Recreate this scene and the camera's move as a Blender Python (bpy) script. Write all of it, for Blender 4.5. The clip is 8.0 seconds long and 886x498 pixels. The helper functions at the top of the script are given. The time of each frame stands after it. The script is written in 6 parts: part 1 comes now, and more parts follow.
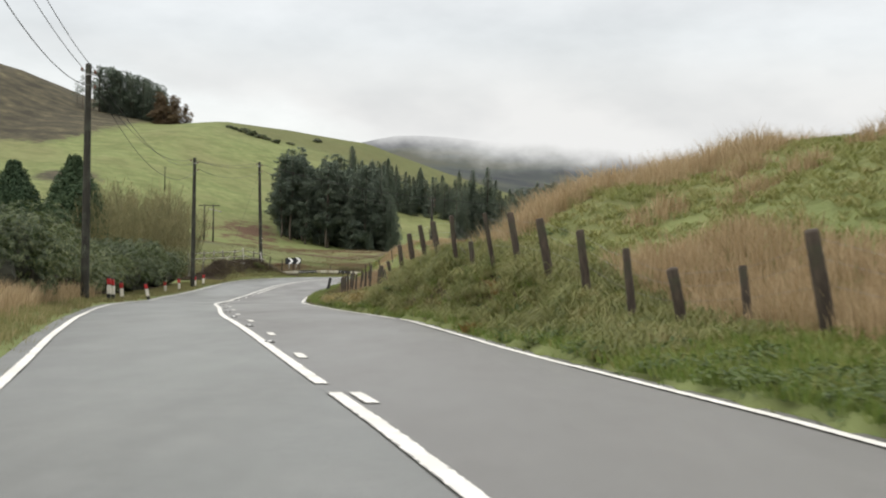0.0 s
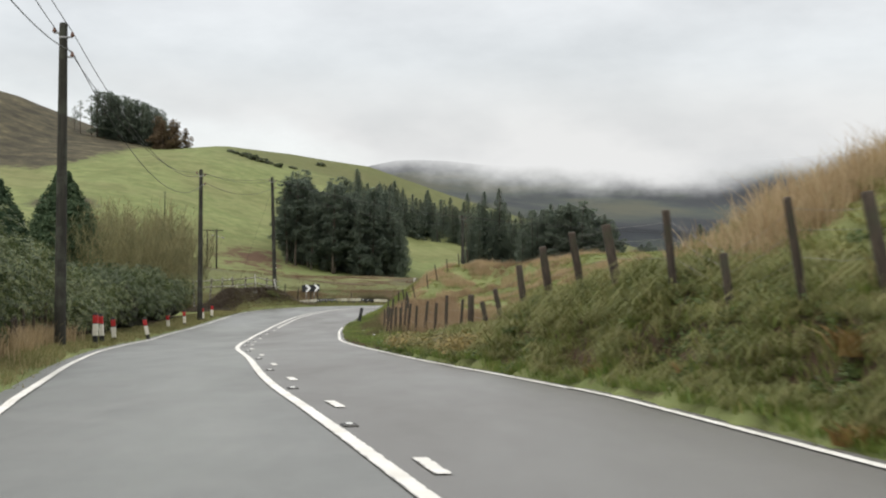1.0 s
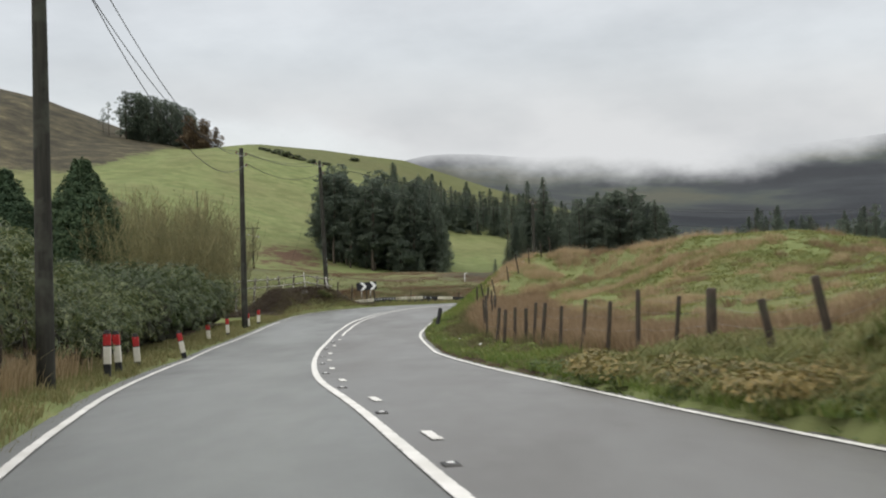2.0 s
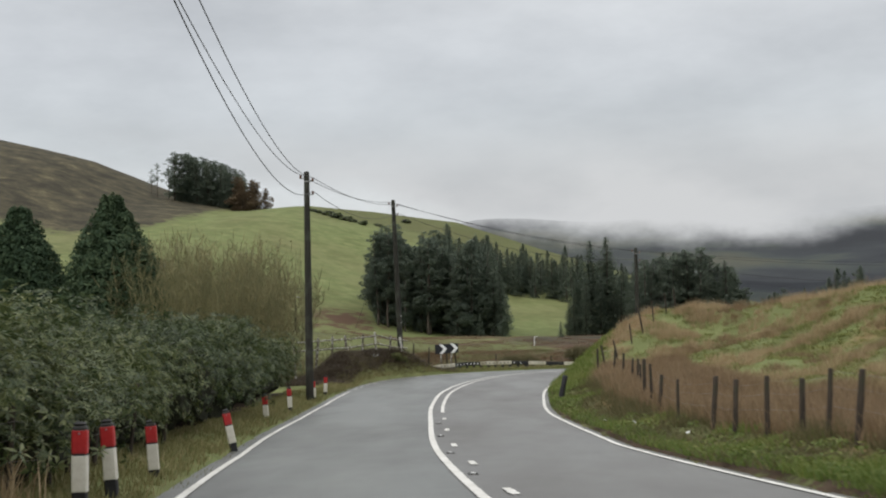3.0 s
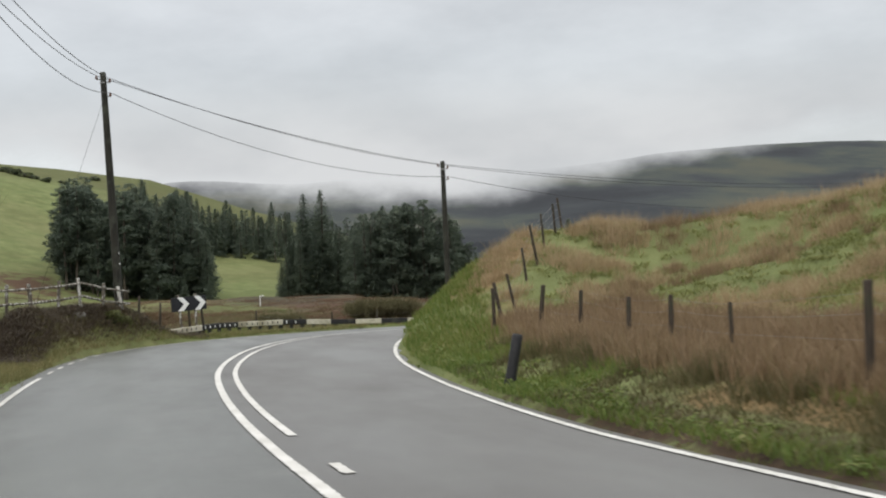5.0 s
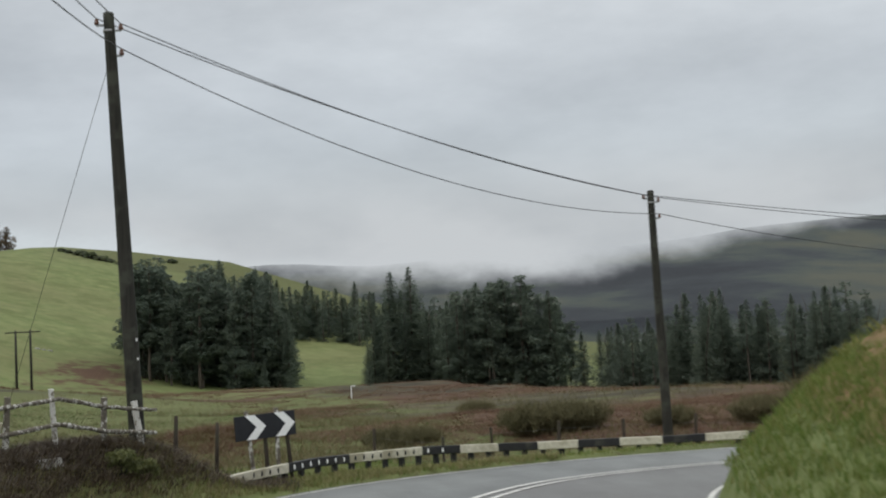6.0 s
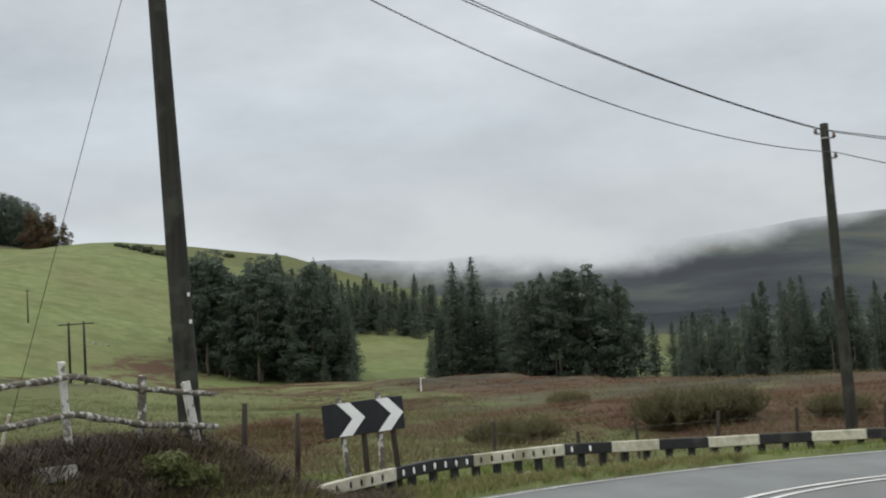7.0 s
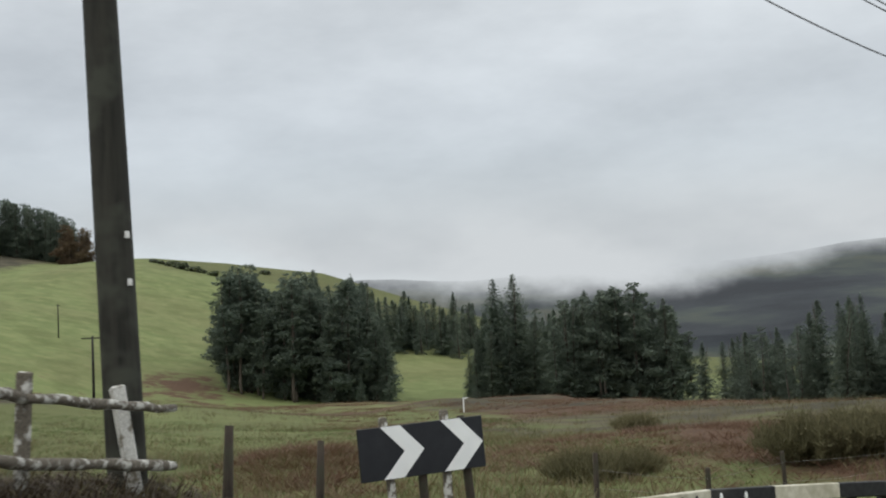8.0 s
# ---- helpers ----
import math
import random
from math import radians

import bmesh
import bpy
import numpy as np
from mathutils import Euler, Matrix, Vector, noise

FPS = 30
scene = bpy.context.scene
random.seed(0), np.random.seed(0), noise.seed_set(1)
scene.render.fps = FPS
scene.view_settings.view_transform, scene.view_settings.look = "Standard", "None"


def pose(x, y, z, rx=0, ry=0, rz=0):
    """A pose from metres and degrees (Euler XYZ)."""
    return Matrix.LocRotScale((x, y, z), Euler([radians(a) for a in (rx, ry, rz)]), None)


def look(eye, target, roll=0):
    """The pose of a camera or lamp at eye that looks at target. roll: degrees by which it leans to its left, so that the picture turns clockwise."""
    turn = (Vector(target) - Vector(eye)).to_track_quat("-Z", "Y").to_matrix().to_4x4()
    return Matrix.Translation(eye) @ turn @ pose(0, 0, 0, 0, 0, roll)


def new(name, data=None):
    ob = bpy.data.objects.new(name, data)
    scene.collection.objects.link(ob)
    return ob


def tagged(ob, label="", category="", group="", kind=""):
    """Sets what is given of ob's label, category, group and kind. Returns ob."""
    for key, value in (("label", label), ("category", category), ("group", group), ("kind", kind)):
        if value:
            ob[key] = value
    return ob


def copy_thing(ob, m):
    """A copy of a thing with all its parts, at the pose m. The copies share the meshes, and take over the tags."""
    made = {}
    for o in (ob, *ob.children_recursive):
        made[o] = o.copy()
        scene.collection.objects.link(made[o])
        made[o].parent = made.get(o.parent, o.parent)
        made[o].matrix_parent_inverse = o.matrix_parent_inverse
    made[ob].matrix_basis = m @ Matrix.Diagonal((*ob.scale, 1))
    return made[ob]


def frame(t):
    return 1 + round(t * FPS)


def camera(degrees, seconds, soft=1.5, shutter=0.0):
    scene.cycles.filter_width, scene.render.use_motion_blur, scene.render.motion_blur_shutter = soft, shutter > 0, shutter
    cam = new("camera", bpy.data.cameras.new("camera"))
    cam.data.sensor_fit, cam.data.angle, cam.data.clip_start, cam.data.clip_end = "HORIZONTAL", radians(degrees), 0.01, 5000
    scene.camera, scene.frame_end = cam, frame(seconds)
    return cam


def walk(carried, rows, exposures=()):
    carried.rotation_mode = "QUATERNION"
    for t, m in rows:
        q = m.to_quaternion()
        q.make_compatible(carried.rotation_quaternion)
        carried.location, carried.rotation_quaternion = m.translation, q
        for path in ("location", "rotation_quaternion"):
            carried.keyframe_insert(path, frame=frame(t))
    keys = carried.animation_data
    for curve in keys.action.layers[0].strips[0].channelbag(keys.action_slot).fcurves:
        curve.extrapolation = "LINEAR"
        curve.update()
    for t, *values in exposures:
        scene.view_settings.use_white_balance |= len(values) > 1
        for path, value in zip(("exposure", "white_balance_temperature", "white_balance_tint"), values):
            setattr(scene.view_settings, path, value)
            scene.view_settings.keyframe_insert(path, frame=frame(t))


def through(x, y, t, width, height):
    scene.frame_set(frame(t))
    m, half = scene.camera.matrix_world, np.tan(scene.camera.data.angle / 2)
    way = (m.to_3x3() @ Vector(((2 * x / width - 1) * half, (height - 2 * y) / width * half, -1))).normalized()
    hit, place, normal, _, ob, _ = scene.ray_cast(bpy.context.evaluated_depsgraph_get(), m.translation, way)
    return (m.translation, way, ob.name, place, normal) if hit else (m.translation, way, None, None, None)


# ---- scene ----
cam = camera(36.72, 8.0, soft=2.0, shutter=0.2)
PATH = [
    (0.0, pose(0.000, 0.000, 1.280, 90.113, -0.954, 0.000)),
    (0.5, pose(-1.406, 6.650, 1.216, 90.499, -0.614, -0.477)),
    (1.0, pose(-2.976, 13.668, 1.207, 91.183, -0.300, 0.009)),
    (1.5, pose(-4.356, 20.215, 1.150, 91.207, 0.775, 0.495)),
    (1.7, pose(-4.976, 22.966, 1.134, 90.844, 1.149, 1.012)),
    (2.8, pose(-8.711, 39.294, 0.876, 93.081, 1.585, 2.204)),
    (3.0, pose(-9.300, 42.099, 0.805, 93.842, 1.262, 3.417)),
    (3.5, pose(-10.554, 48.792, 0.644, 94.058, 1.644, 0.901)),
    (4.0, pose(-11.646, 56.459, 0.388, 92.399, 1.730, -6.263)),
    (5.3, pose(-13.494, 73.404, -0.032, 91.890, 2.646, -9.734)),
    (5.5, pose(-13.767, 76.786, -0.126, 93.610, 3.311, -8.704)),
    (5.6, pose(-13.697, 79.386, 0.055, 93.996, 3.980, -8.221)),
    (5.7, pose(-13.595, 83.186, 0.321, 94.382, 3.749, -7.739)),
    (5.8, pose(-13.491, 87.086, 0.593, 94.768, 3.518, -7.257)),
    (5.9, pose(-13.387, 90.986, 0.866, 95.154, 3.587, -6.774)),
    (6.0, pose(-13.321, 93.451, 1.038, 95.540, 3.355, -6.292)),
    (6.2, pose(-13.505, 95.177, 0.973, 95.677, 3.533, -5.163)),
    (6.5, pose(-13.830, 97.714, 0.879, 95.684, 4.043, -4.101)),
    (6.8, pose(-14.068, 100.432, 0.813, 95.501, 4.124, -3.980)),
    (7.0, pose(-14.246, 102.110, 0.778, 95.470, 3.682, -3.894)),
    (7.5, pose(-14.519, 106.281, 0.742, 95.921, 2.842, -2.208)),
    (8.0, pose(-14.434, 110.553, 0.689, 96.475, 3.071, -2.357)),
]
EXPOSURES = [(0.0, 0.32, 6800, 10), (1.0, 0.25, 6750, 10), (1.7, 0.17, 6650, 10), (2.8, -0.11, 6600, 10), (3.1, -0.11, 6600, 10), (3.5, -0.06, 6600, 10), (4.2, -0.08, 6600, 10), (5.3, 0.04, 6600, 10), (5.9, -0.24, 6400, 9), (6.1, -0.24, 6400, 8), (6.5, -0.17, 6400, 8), (8.0, -0.09, 6400, 8)]
walk(cam, PATH, EXPOSURES)

# ---- world and light ----
world = bpy.data.worlds.new("overcast")
scene.world = world
world.use_nodes = True
wn, wl = world.node_tree.nodes, world.node_tree.links
wn.clear()
w_out = wn.new("ShaderNodeOutputWorld")
w_sum = wn.new("ShaderNodeAddShader")
w_sky_bg = wn.new("ShaderNodeBackground")
w_cl_bg = wn.new("ShaderNodeBackground")
w_sky = wn.new("ShaderNodeTexSky")
w_sky.sky_type = "NISHITA"
w_sky.sun_disc = False
w_sky.sun_elevation = radians(38)
w_sky.sun_rotation = radians(-70)
w_sky_bg.inputs["Strength"].default_value = 0.02
w_co = wn.new("ShaderNodeTexCoord")
w_sep = wn.new("ShaderNodeSeparateXYZ")
w_map = wn.new("ShaderNodeMapping")
w_map.inputs["Scale"].default_value = (1.3, 1.3, 3.2)
w_map.inputs["Location"].default_value = (3.1, 0.6, 0.35)
w_noise = wn.new("ShaderNodeTexNoise")
w_noise.inputs["Scale"].default_value = 2.6
w_noise.inputs["Detail"].default_value = 6.0
w_noise.inputs["Roughness"].default_value = 0.58
w_el = wn.new("ShaderNodeValToRGB")
el = w_el.color_ramp
el.elements[0].position, el.elements[0].color = 0.0, (0.62, 0.64, 0.66, 1)
el.elements[1].position, el.elements[1].color = 1.0, (1.75, 1.75, 1.72, 1)
for p_, c_ in ((0.05, (0.635, 0.655, 0.67, 1)), (0.10, (0.635, 0.655, 0.67, 1)), (0.155, (0.575, 0.60, 0.62, 1)), (0.21, (0.60, 0.62, 0.64, 1)), (0.29, (0.67, 0.685, 0.695, 1)), (0.5, (1.12, 1.12, 1.11, 1))):
    e_ = el.elements.new(p_)
    e_.color = c_
w_var = wn.new("ShaderNodeMapRange")
w_var.inputs["From Min"].default_value, w_var.inputs["From Max"].default_value = 0.3, 0.7
w_var.inputs["To Min"].default_value, w_var.inputs["To Max"].default_value = 0.78, 1.20
w_mul = wn.new("ShaderNodeVectorMath")
w_mul.operation = "SCALE"
w_cl_bg.inputs["Strength"].default_value = 0.98
wl.new(w_co.outputs["Generated"], w_sep.inputs[0])
wl.new(w_co.outputs["Generated"], w_map.inputs["Vector"])
wl.new(w_map.outputs[0], w_noise.inputs["Vector"])
wl.new(w_sep.outputs["Z"], w_el.inputs["Fac"])
wl.new(w_noise.outputs["Fac"], w_var.inputs["Value"])
wl.new(w_el.outputs["Color"], w_mul.inputs[0])
wl.new(w_var.outputs["Result"], w_mul.inputs["Scale"])
wl.new(w_mul.outputs[0], w_cl_bg.inputs["Color"])
wl.new(w_sky.outputs["Color"], w_sky_bg.inputs["Color"])
wl.new(w_sky_bg.outputs[0], w_sum.inputs[0])
wl.new(w_cl_bg.outputs[0], w_sum.inputs[1])
wl.new(w_sum.outputs[0], w_out.inputs["Surface"])

sun = new("sun", bpy.data.lights.new("sun", "SUN"))
sun.data.energy = 0.7
sun.data.angle = radians(25)
sun.data.color = (1.0, 0.97, 0.93)
sun.matrix_world = look((-60, -20, 60), (0, 60, 0))


# ---- materials ----
def principled(name, rough=0.8, metal=0.0, spec=0.4):
    m = bpy.data.materials.new(name)
    m.use_nodes = True
    b = m.node_tree.nodes["Principled BSDF"]
    b.inputs["Roughness"].default_value = rough
    b.inputs["Metallic"].default_value = metal
    b.inputs["Specular IOR Level"].default_value = spec
    return m, m.node_tree.nodes, m.node_tree.links, b


def noise_node(n, l, scale, detail=4.0, rough=0.55, coords="Object", stretch=None):
    co = n.new("ShaderNodeTexCoord")
    t = n.new("ShaderNodeTexNoise")
    t.inputs["Scale"].default_value = scale
    t.inputs["Detail"].default_value = detail
    t.inputs["Roughness"].default_value = rough
    if stretch:
        mp = n.new("ShaderNodeMapping")
        mp.inputs["Scale"].default_value = stretch
        l.new(co.outputs[coords], mp.inputs["Vector"])
        l.new(mp.outputs[0], t.inputs["Vector"])
    else:
        l.new(co.outputs[coords], t.inputs["Vector"])
    return t.outputs["Fac"]


def ramp(n, l, fac, stops):
    r = n.new("ShaderNodeValToRGB")
    r.color_ramp.elements[0].position, r.color_ramp.elements[0].color = stops[0][0], (*stops[0][1], 1)
    r.color_ramp.elements[1].position, r.color_ramp.elements[1].color = stops[-1][0], (*stops[-1][1], 1)
    for p, c in stops[1:-1]:
        r.color_ramp.elements.new(p).color = (*c, 1)
    l.new(fac, r.inputs["Fac"])
    return r.outputs["Color"]


def mix(n, l, fac, a, b):
    x = n.new("ShaderNodeMix")
    x.data_type = "RGBA"
    for value, socket in ((fac, x.inputs[0]), (a, x.inputs[6]), (b, x.inputs[7])):
        if isinstance(value, bpy.types.NodeSocket):
            l.new(value, socket)
        elif isinstance(value, tuple):
            socket.default_value = (*value, 1)
        else:
            socket.default_value = value
    return x.outputs[2]


def math_node(n, l, op, a, b):
    x = n.new("ShaderNodeMath")
    x.operation = op
    for i, value in enumerate((a, b)):
        if isinstance(value, bpy.types.NodeSocket):
            l.new(value, x.inputs[i])
        else:
            x.inputs[i].default_value = value
    return x.outputs[0]


def bump(n, l, b, height, strength, distance):
    k = n.new("ShaderNodeBump")
    k.inputs["Strength"].default_value = strength
    k.inputs["Distance"].default_value = distance
    l.new(height, k.inputs["Height"])
    l.new(k.outputs[0], b.inputs["Normal"])


def grained(name, dark, light, scale, rough=0.8, metal=0.0, spec=0.4, stretch=None, wear=None, relief=0.3, size=0.01):
    """A surface with grain at one scale and stains at another."""
    m, n, l, b = principled(name, rough, metal, spec)
    fine = noise_node(n, l, scale, 6.0, 0.6, "Object", stretch)
    coarse = noise_node(n, l, scale * 0.13, 3.0)
    col = ramp(n, l, fine, ((0.32, dark), (0.68, light)))
    if wear:
        f = ramp(n, l, coarse, ((0.5, (0, 0, 0)), (0.62, (1, 1, 1))))
        col = mix(n, l, f, col, wear)
    else:
        d = tuple(c * 0.7 for c in dark)
        f = ramp(n, l, coarse, ((0.45, (0, 0, 0)), (0.8, (0.7, 0.7, 0.7))))
        col = mix(n, l, f, col, d)
    l.new(col, b.inputs["Base Color"])
    bump(n, l, b, fine, relief, size)
    return m


def leafy(name, stops, rough=0.6, spec=0.35, through=0.25, patch_scale=0.35, own_tone=0.5, patch_tone=0.45):
    """Foliage: every blade or leaf takes its own tone; some light passes through."""
    m, n, l, b = principled(name, rough, 0.0, spec)
    g = n.new("ShaderNodeNewGeometry")
    patch = noise_node(n, l, patch_scale, 3.0)
    own = n.new("ShaderNodeObjectInfo")
    f = math_node(n, l, "ADD", math_node(n, l, "MULTIPLY", g.outputs["Random Per Island"], own_tone), math_node(n, l, "MULTIPLY", patch, patch_tone))
    f = math_node(n, l, "ADD", f, math_node(n, l, "MULTIPLY", own.outputs["Random"], 0.2))
    col = ramp(n, l, f, stops)
    l.new(col, b.inputs["Base Color"])
    tr = n.new("ShaderNodeBsdfTranslucent")
    mx = n.new("ShaderNodeMixShader")
    mx.inputs[0].default_value = through
    l.new(col, tr.inputs["Color"])
    l.new(b.outputs[0], mx.inputs[1])
    l.new(tr.outputs[0], mx.inputs[2])
    l.new(mx.outputs[0], n["Material Output"].inputs["Surface"])
    return m


M_GRASS = leafy("verge_grass", ((0.2, (0.062, 0.096, 0.020)), (0.5, (0.120, 0.180, 0.036)), (0.75, (0.185, 0.220, 0.058)), (0.95, (0.28, 0.24, 0.10))), through=0.35)
M_RUSH = leafy("dry_rush", ((0.2, (0.20, 0.145, 0.075)), (0.5, (0.36, 0.265, 0.15)), (0.8, (0.50, 0.39, 0.25)), (0.98, (0.22, 0.20, 0.08))), through=0.35)
M_MOOR = leafy("moor_grass", ((0.2, (0.095, 0.066, 0.038)), (0.5, (0.200, 0.138, 0.080)), (0.8, (0.31, 0.222, 0.132)), (0.98, (0.16, 0.15, 0.065))), through=0.3, patch_scale=0.9, own_tone=0.4, patch_tone=0.6)
M_HEATHER = leafy("heather", ((0.2, (0.050, 0.036, 0.026)), (0.5, (0.095, 0.070, 0.048)), (0.8, (0.14, 0.115, 0.06)), (0.98, (0.10, 0.11, 0.045))), through=0.3)
M_BRACKEN = leafy("bracken", ((0.2, (0.060, 0.036, 0.024)), (0.45, (0.125, 0.066, 0.042)), (0.7, (0.165, 0.105, 0.062)), (0.95, (0.14, 0.13, 0.055))), through=0.3, patch_scale=0.22, own_tone=0.3, patch_tone=0.8)
M_RHODO = leafy("rhododendron_leaf", ((0.25, (0.018, 0.032, 0.014)), (0.45, (0.046, 0.070, 0.028)), (0.65, (0.100, 0.128, 0.050)), (0.85, (0.20, 0.220, 0.095)), (1.0, (0.18, 0.12, 0.06))), 0.42, 0.4, 0.3, 0.5, 0.4, 0.6)
M_BRAMBLE = leafy("bramble_leaf", ((0.2, (0.07, 0.075, 0.022)), (0.5, (0.17, 0.145, 0.045)), (0.85, (0.29, 0.215, 0.075))), 0.5, 0.4, 0.25)
# needle tones are lifted pale and bluish in place of haze over the trees
M_NEEDLE = leafy("conifer_needles", ((0.2, (0.130, 0.166, 0.138)), (0.55, (0.176, 0.216, 0.172)), (0.95, (0.230, 0.264, 0.196))), 0.9, 0.1, 0.6)
M_YEW = leafy("cypress_foliage", ((0.2, (0.036, 0.062, 0.038)), (0.55, (0.060, 0.095, 0.054)), (0.95, (0.095, 0.130, 0.070))), 0.85, 0.15, 0.3)
M_LARCH = leafy("autumn_foliage", ((0.2, (0.135, 0.102, 0.072)), (0.6, (0.21, 0.158, 0.108)), (0.95, (0.27, 0.21, 0.135))), 0.9, 0.1, 0.45)
M_TWIG = leafy("willow_twigs", ((0.2, (0.120, 0.122, 0.066)), (0.6, (0.200, 0.190, 0.100)), (0.95, (0.30, 0.25, 0.13))), 0.8, 0.2, 0.35)
M_BARK = grained("bark", (0.05, 0.04, 0.03), (0.12, 0.10, 0.08), 9.0, 0.95, stretch=(1, 1, 0.2))
M_POLE = grained("creosoted_pole", (0.012, 0.012, 0.009), (0.036, 0.034, 0.026), 14.0, 0.85, stretch=(1, 1, 0.08), wear=(0.048, 0.050, 0.038))
M_POST = grained("weathered_post", (0.022, 0.018, 0.014), (0.075, 0.058, 0.044), 18.0, 0.95, stretch=(1, 1, 0.15), wear=(0.045, 0.046, 0.028))
M_RAIL_WOOD = grained("flaking_white_wood", (0.065, 0.055, 0.042), (0.20, 0.175, 0.14), 80.0, 0.9, wear=(0.56, 0.55, 0.51), stretch=(1, 1, 0.6))
M_RAIL_PALE = grained("old_white_paint", (0.44, 0.43, 0.40), (0.74, 0.73, 0.69), 70.0, 0.85, wear=(0.20, 0.18, 0.14))
M_STEEL = grained("galvanised_steel", (0.25, 0.25, 0.25), (0.4, 0.4, 0.4), 30.0, 0.5, 0.8)
M_WIRE = grained("overhead_cable", (0.02, 0.02, 0.022), (0.05, 0.05, 0.052), 3.0, 0.6)
M_FENCE_WIRE = grained("fence_wire", (0.20, 0.19, 0.18), (0.36, 0.35, 0.33), 8.0, 0.55, 0.3)
M_PORCELAIN = grained("insulator", (0.12, 0.06, 0.04), (0.2, 0.1, 0.07), 20.0, 0.3)
M_TAG = grained("white_tag", (0.65, 0.65, 0.63), (0.8, 0.8, 0.78), 20.0, 0.5)
M_BLACK = grained("black_paint", (0.010, 0.010, 0.012), (0.028, 0.028, 0.03), 14.0, 0.6, wear=(0.05, 0.048, 0.042))
M_CREAM = grained("weathered_cream_paint", (0.46, 0.43, 0.33), (0.66, 0.63, 0.53), 10.0, 0.65, wear=(0.36, 0.33, 0.24))
M_SIGN_BLACK = grained("sign_black", (0.012, 0.013, 0.018), (0.022, 0.023, 0.028), 5.0, 0.45)
M_SIGN_WHITE = grained("reflective_white", (0.90, 0.91, 0.90), (0.95, 0.95, 0.94), 6.0, 0.4)
M_RED = grained("red_reflector", (0.38, 0.018, 0.02), (0.52, 0.035, 0.035), 12.0, 0.4, wear=(0.30, 0.02, 0.025))
M_MARK_WHITE = grained("marker_white", (0.62, 0.58, 0.50), (0.76, 0.73, 0.66), 10.0, 0.5, wear=(0.5, 0.47, 0.38))
M_LITTER = grained("white_litter", (0.7, 0.7, 0.7), (0.85, 0.85, 0.85), 20.0, 0.6)
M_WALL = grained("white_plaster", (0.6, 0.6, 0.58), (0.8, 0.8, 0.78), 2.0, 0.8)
M_SLATE = grained("slate", (0.06, 0.065, 0.07), (0.12, 0.125, 0.13), 3.0, 0.7)
M_GLASS = grained("dark_pane", (0.02, 0.025, 0.03), (0.04, 0.045, 0.05), 3.0, 0.1)
M_STONE = grained("pale_stone", (0.22, 0.21, 0.19), (0.38, 0.37, 0.34), 5.0, 0.9)


def asphalt_material():
    m, n, l, b = principled("damp_asphalt", 0.5, 0.0, 0.5)
    grit = noise_node(n, l, 95.0, 3.0, 0.7)
    mottle = noise_node(n, l, 0.9, 5.0, 0.6)
    streak = noise_node(n, l, 0.35, 4.0, 0.55, "Object", (1.0, 0.25, 1.0))
    col = ramp(n, l, grit, ((0.3, (0.084, 0.091, 0.086)), (0.7, (0.150, 0.158, 0.150))))
    dark = ramp(n, l, streak, ((0.4, (0, 0, 0)), (0.7, (1, 1, 1))))
    col = mix(n, l, math_node(n, l, "MULTIPLY", dark, 0.6), col, (0.066, 0.068, 0.066))
    fleck = ramp(n, l, noise_node(n, l, 7.0, 6.0, 0.7), ((0.40, (0, 0, 0)), (0.64, (1, 1, 1))))
    col = mix(n, l, math_node(n, l, "MULTIPLY", fleck, 0.32), col, (0.062, 0.063, 0.061))
    worn = ramp(n, l, mottle, ((0.5, (0, 0, 0)), (0.75, (1, 1, 1))))
    col = mix(n, l, math_node(n, l, "MULTIPLY", worn, 0.5), col, (0.152, 0.154, 0.148))
    lane = n.new("ShaderNodeAttribute")
    lane.attribute_name = "lane"
    col = mix(n, l, math_node(n, l, "MULTIPLY", lane.outputs["Fac"], 0.55), col, mix(n, l, grit, (0.070, 0.064, 0.060), (0.135, 0.124, 0.116)))
    track = n.new("ShaderNodeAttribute")
    track.attribute_name = "track"
    worn_in = math_node(n, l, "MULTIPLY", track.outputs["Fac"], ramp(n, l, noise_node(n, l, 0.5, 5.0, 0.65, "Object", (1.6, 0.35, 1.0)), ((0.38, (0, 0, 0)), (0.66, (1, 1, 1)))))
    col = mix(n, l, math_node(n, l, "MULTIPLY", worn_in, 0.45), col, (0.172, 0.182, 0.172))
    l.new(col, b.inputs["Base Color"])
    l.new(ramp(n, l, streak, ((0.35, (0.34, 0.34, 0.34)), (0.7, (0.55, 0.55, 0.55)))), b.inputs["Roughness"])
    bump(n, l, b, grit, 0.35, 0.006)
    return m


def paint_material():
    m, n, l, b = principled("road_paint", 0.55, 0.0, 0.4)
    wear = noise_node(n, l, 26.0, 5.0, 0.7)
    stain = noise_node(n, l, 1.4, 4.0, 0.6)
    col = ramp(n, l, stain, ((0.35, (0.56, 0.55, 0.51)), (0.65, (0.72, 0.71, 0.68))))
    f = ramp(n, l, wear, ((0.62, (0, 0, 0)), (0.76, (0.75, 0.75, 0.75))))
    col = mix(n, l, f, col, (0.20, 0.20, 0.19))
    inner = n.new("ShaderNodeAttribute")
    inner.attribute_name = "inner"
    ragged = noise_node(n, l, 9.0, 6.0, 0.75)
    kept = math_node(n, l, "ADD", inner.outputs["Fac"], math_node(n, l, "MULTIPLY", math_node(n, l, "SUBTRACT", ragged, 0.5), 1.5))
    col = mix(n, l, ramp(n, l, kept, ((0.06, (0, 0, 0)), (0.20, (1, 1, 1)))), (0.12, 0.12, 0.115), col)
    l.new(col, b.inputs["Base Color"])
    bump(n, l, b, wear, 0.2, 0.004)
    return m


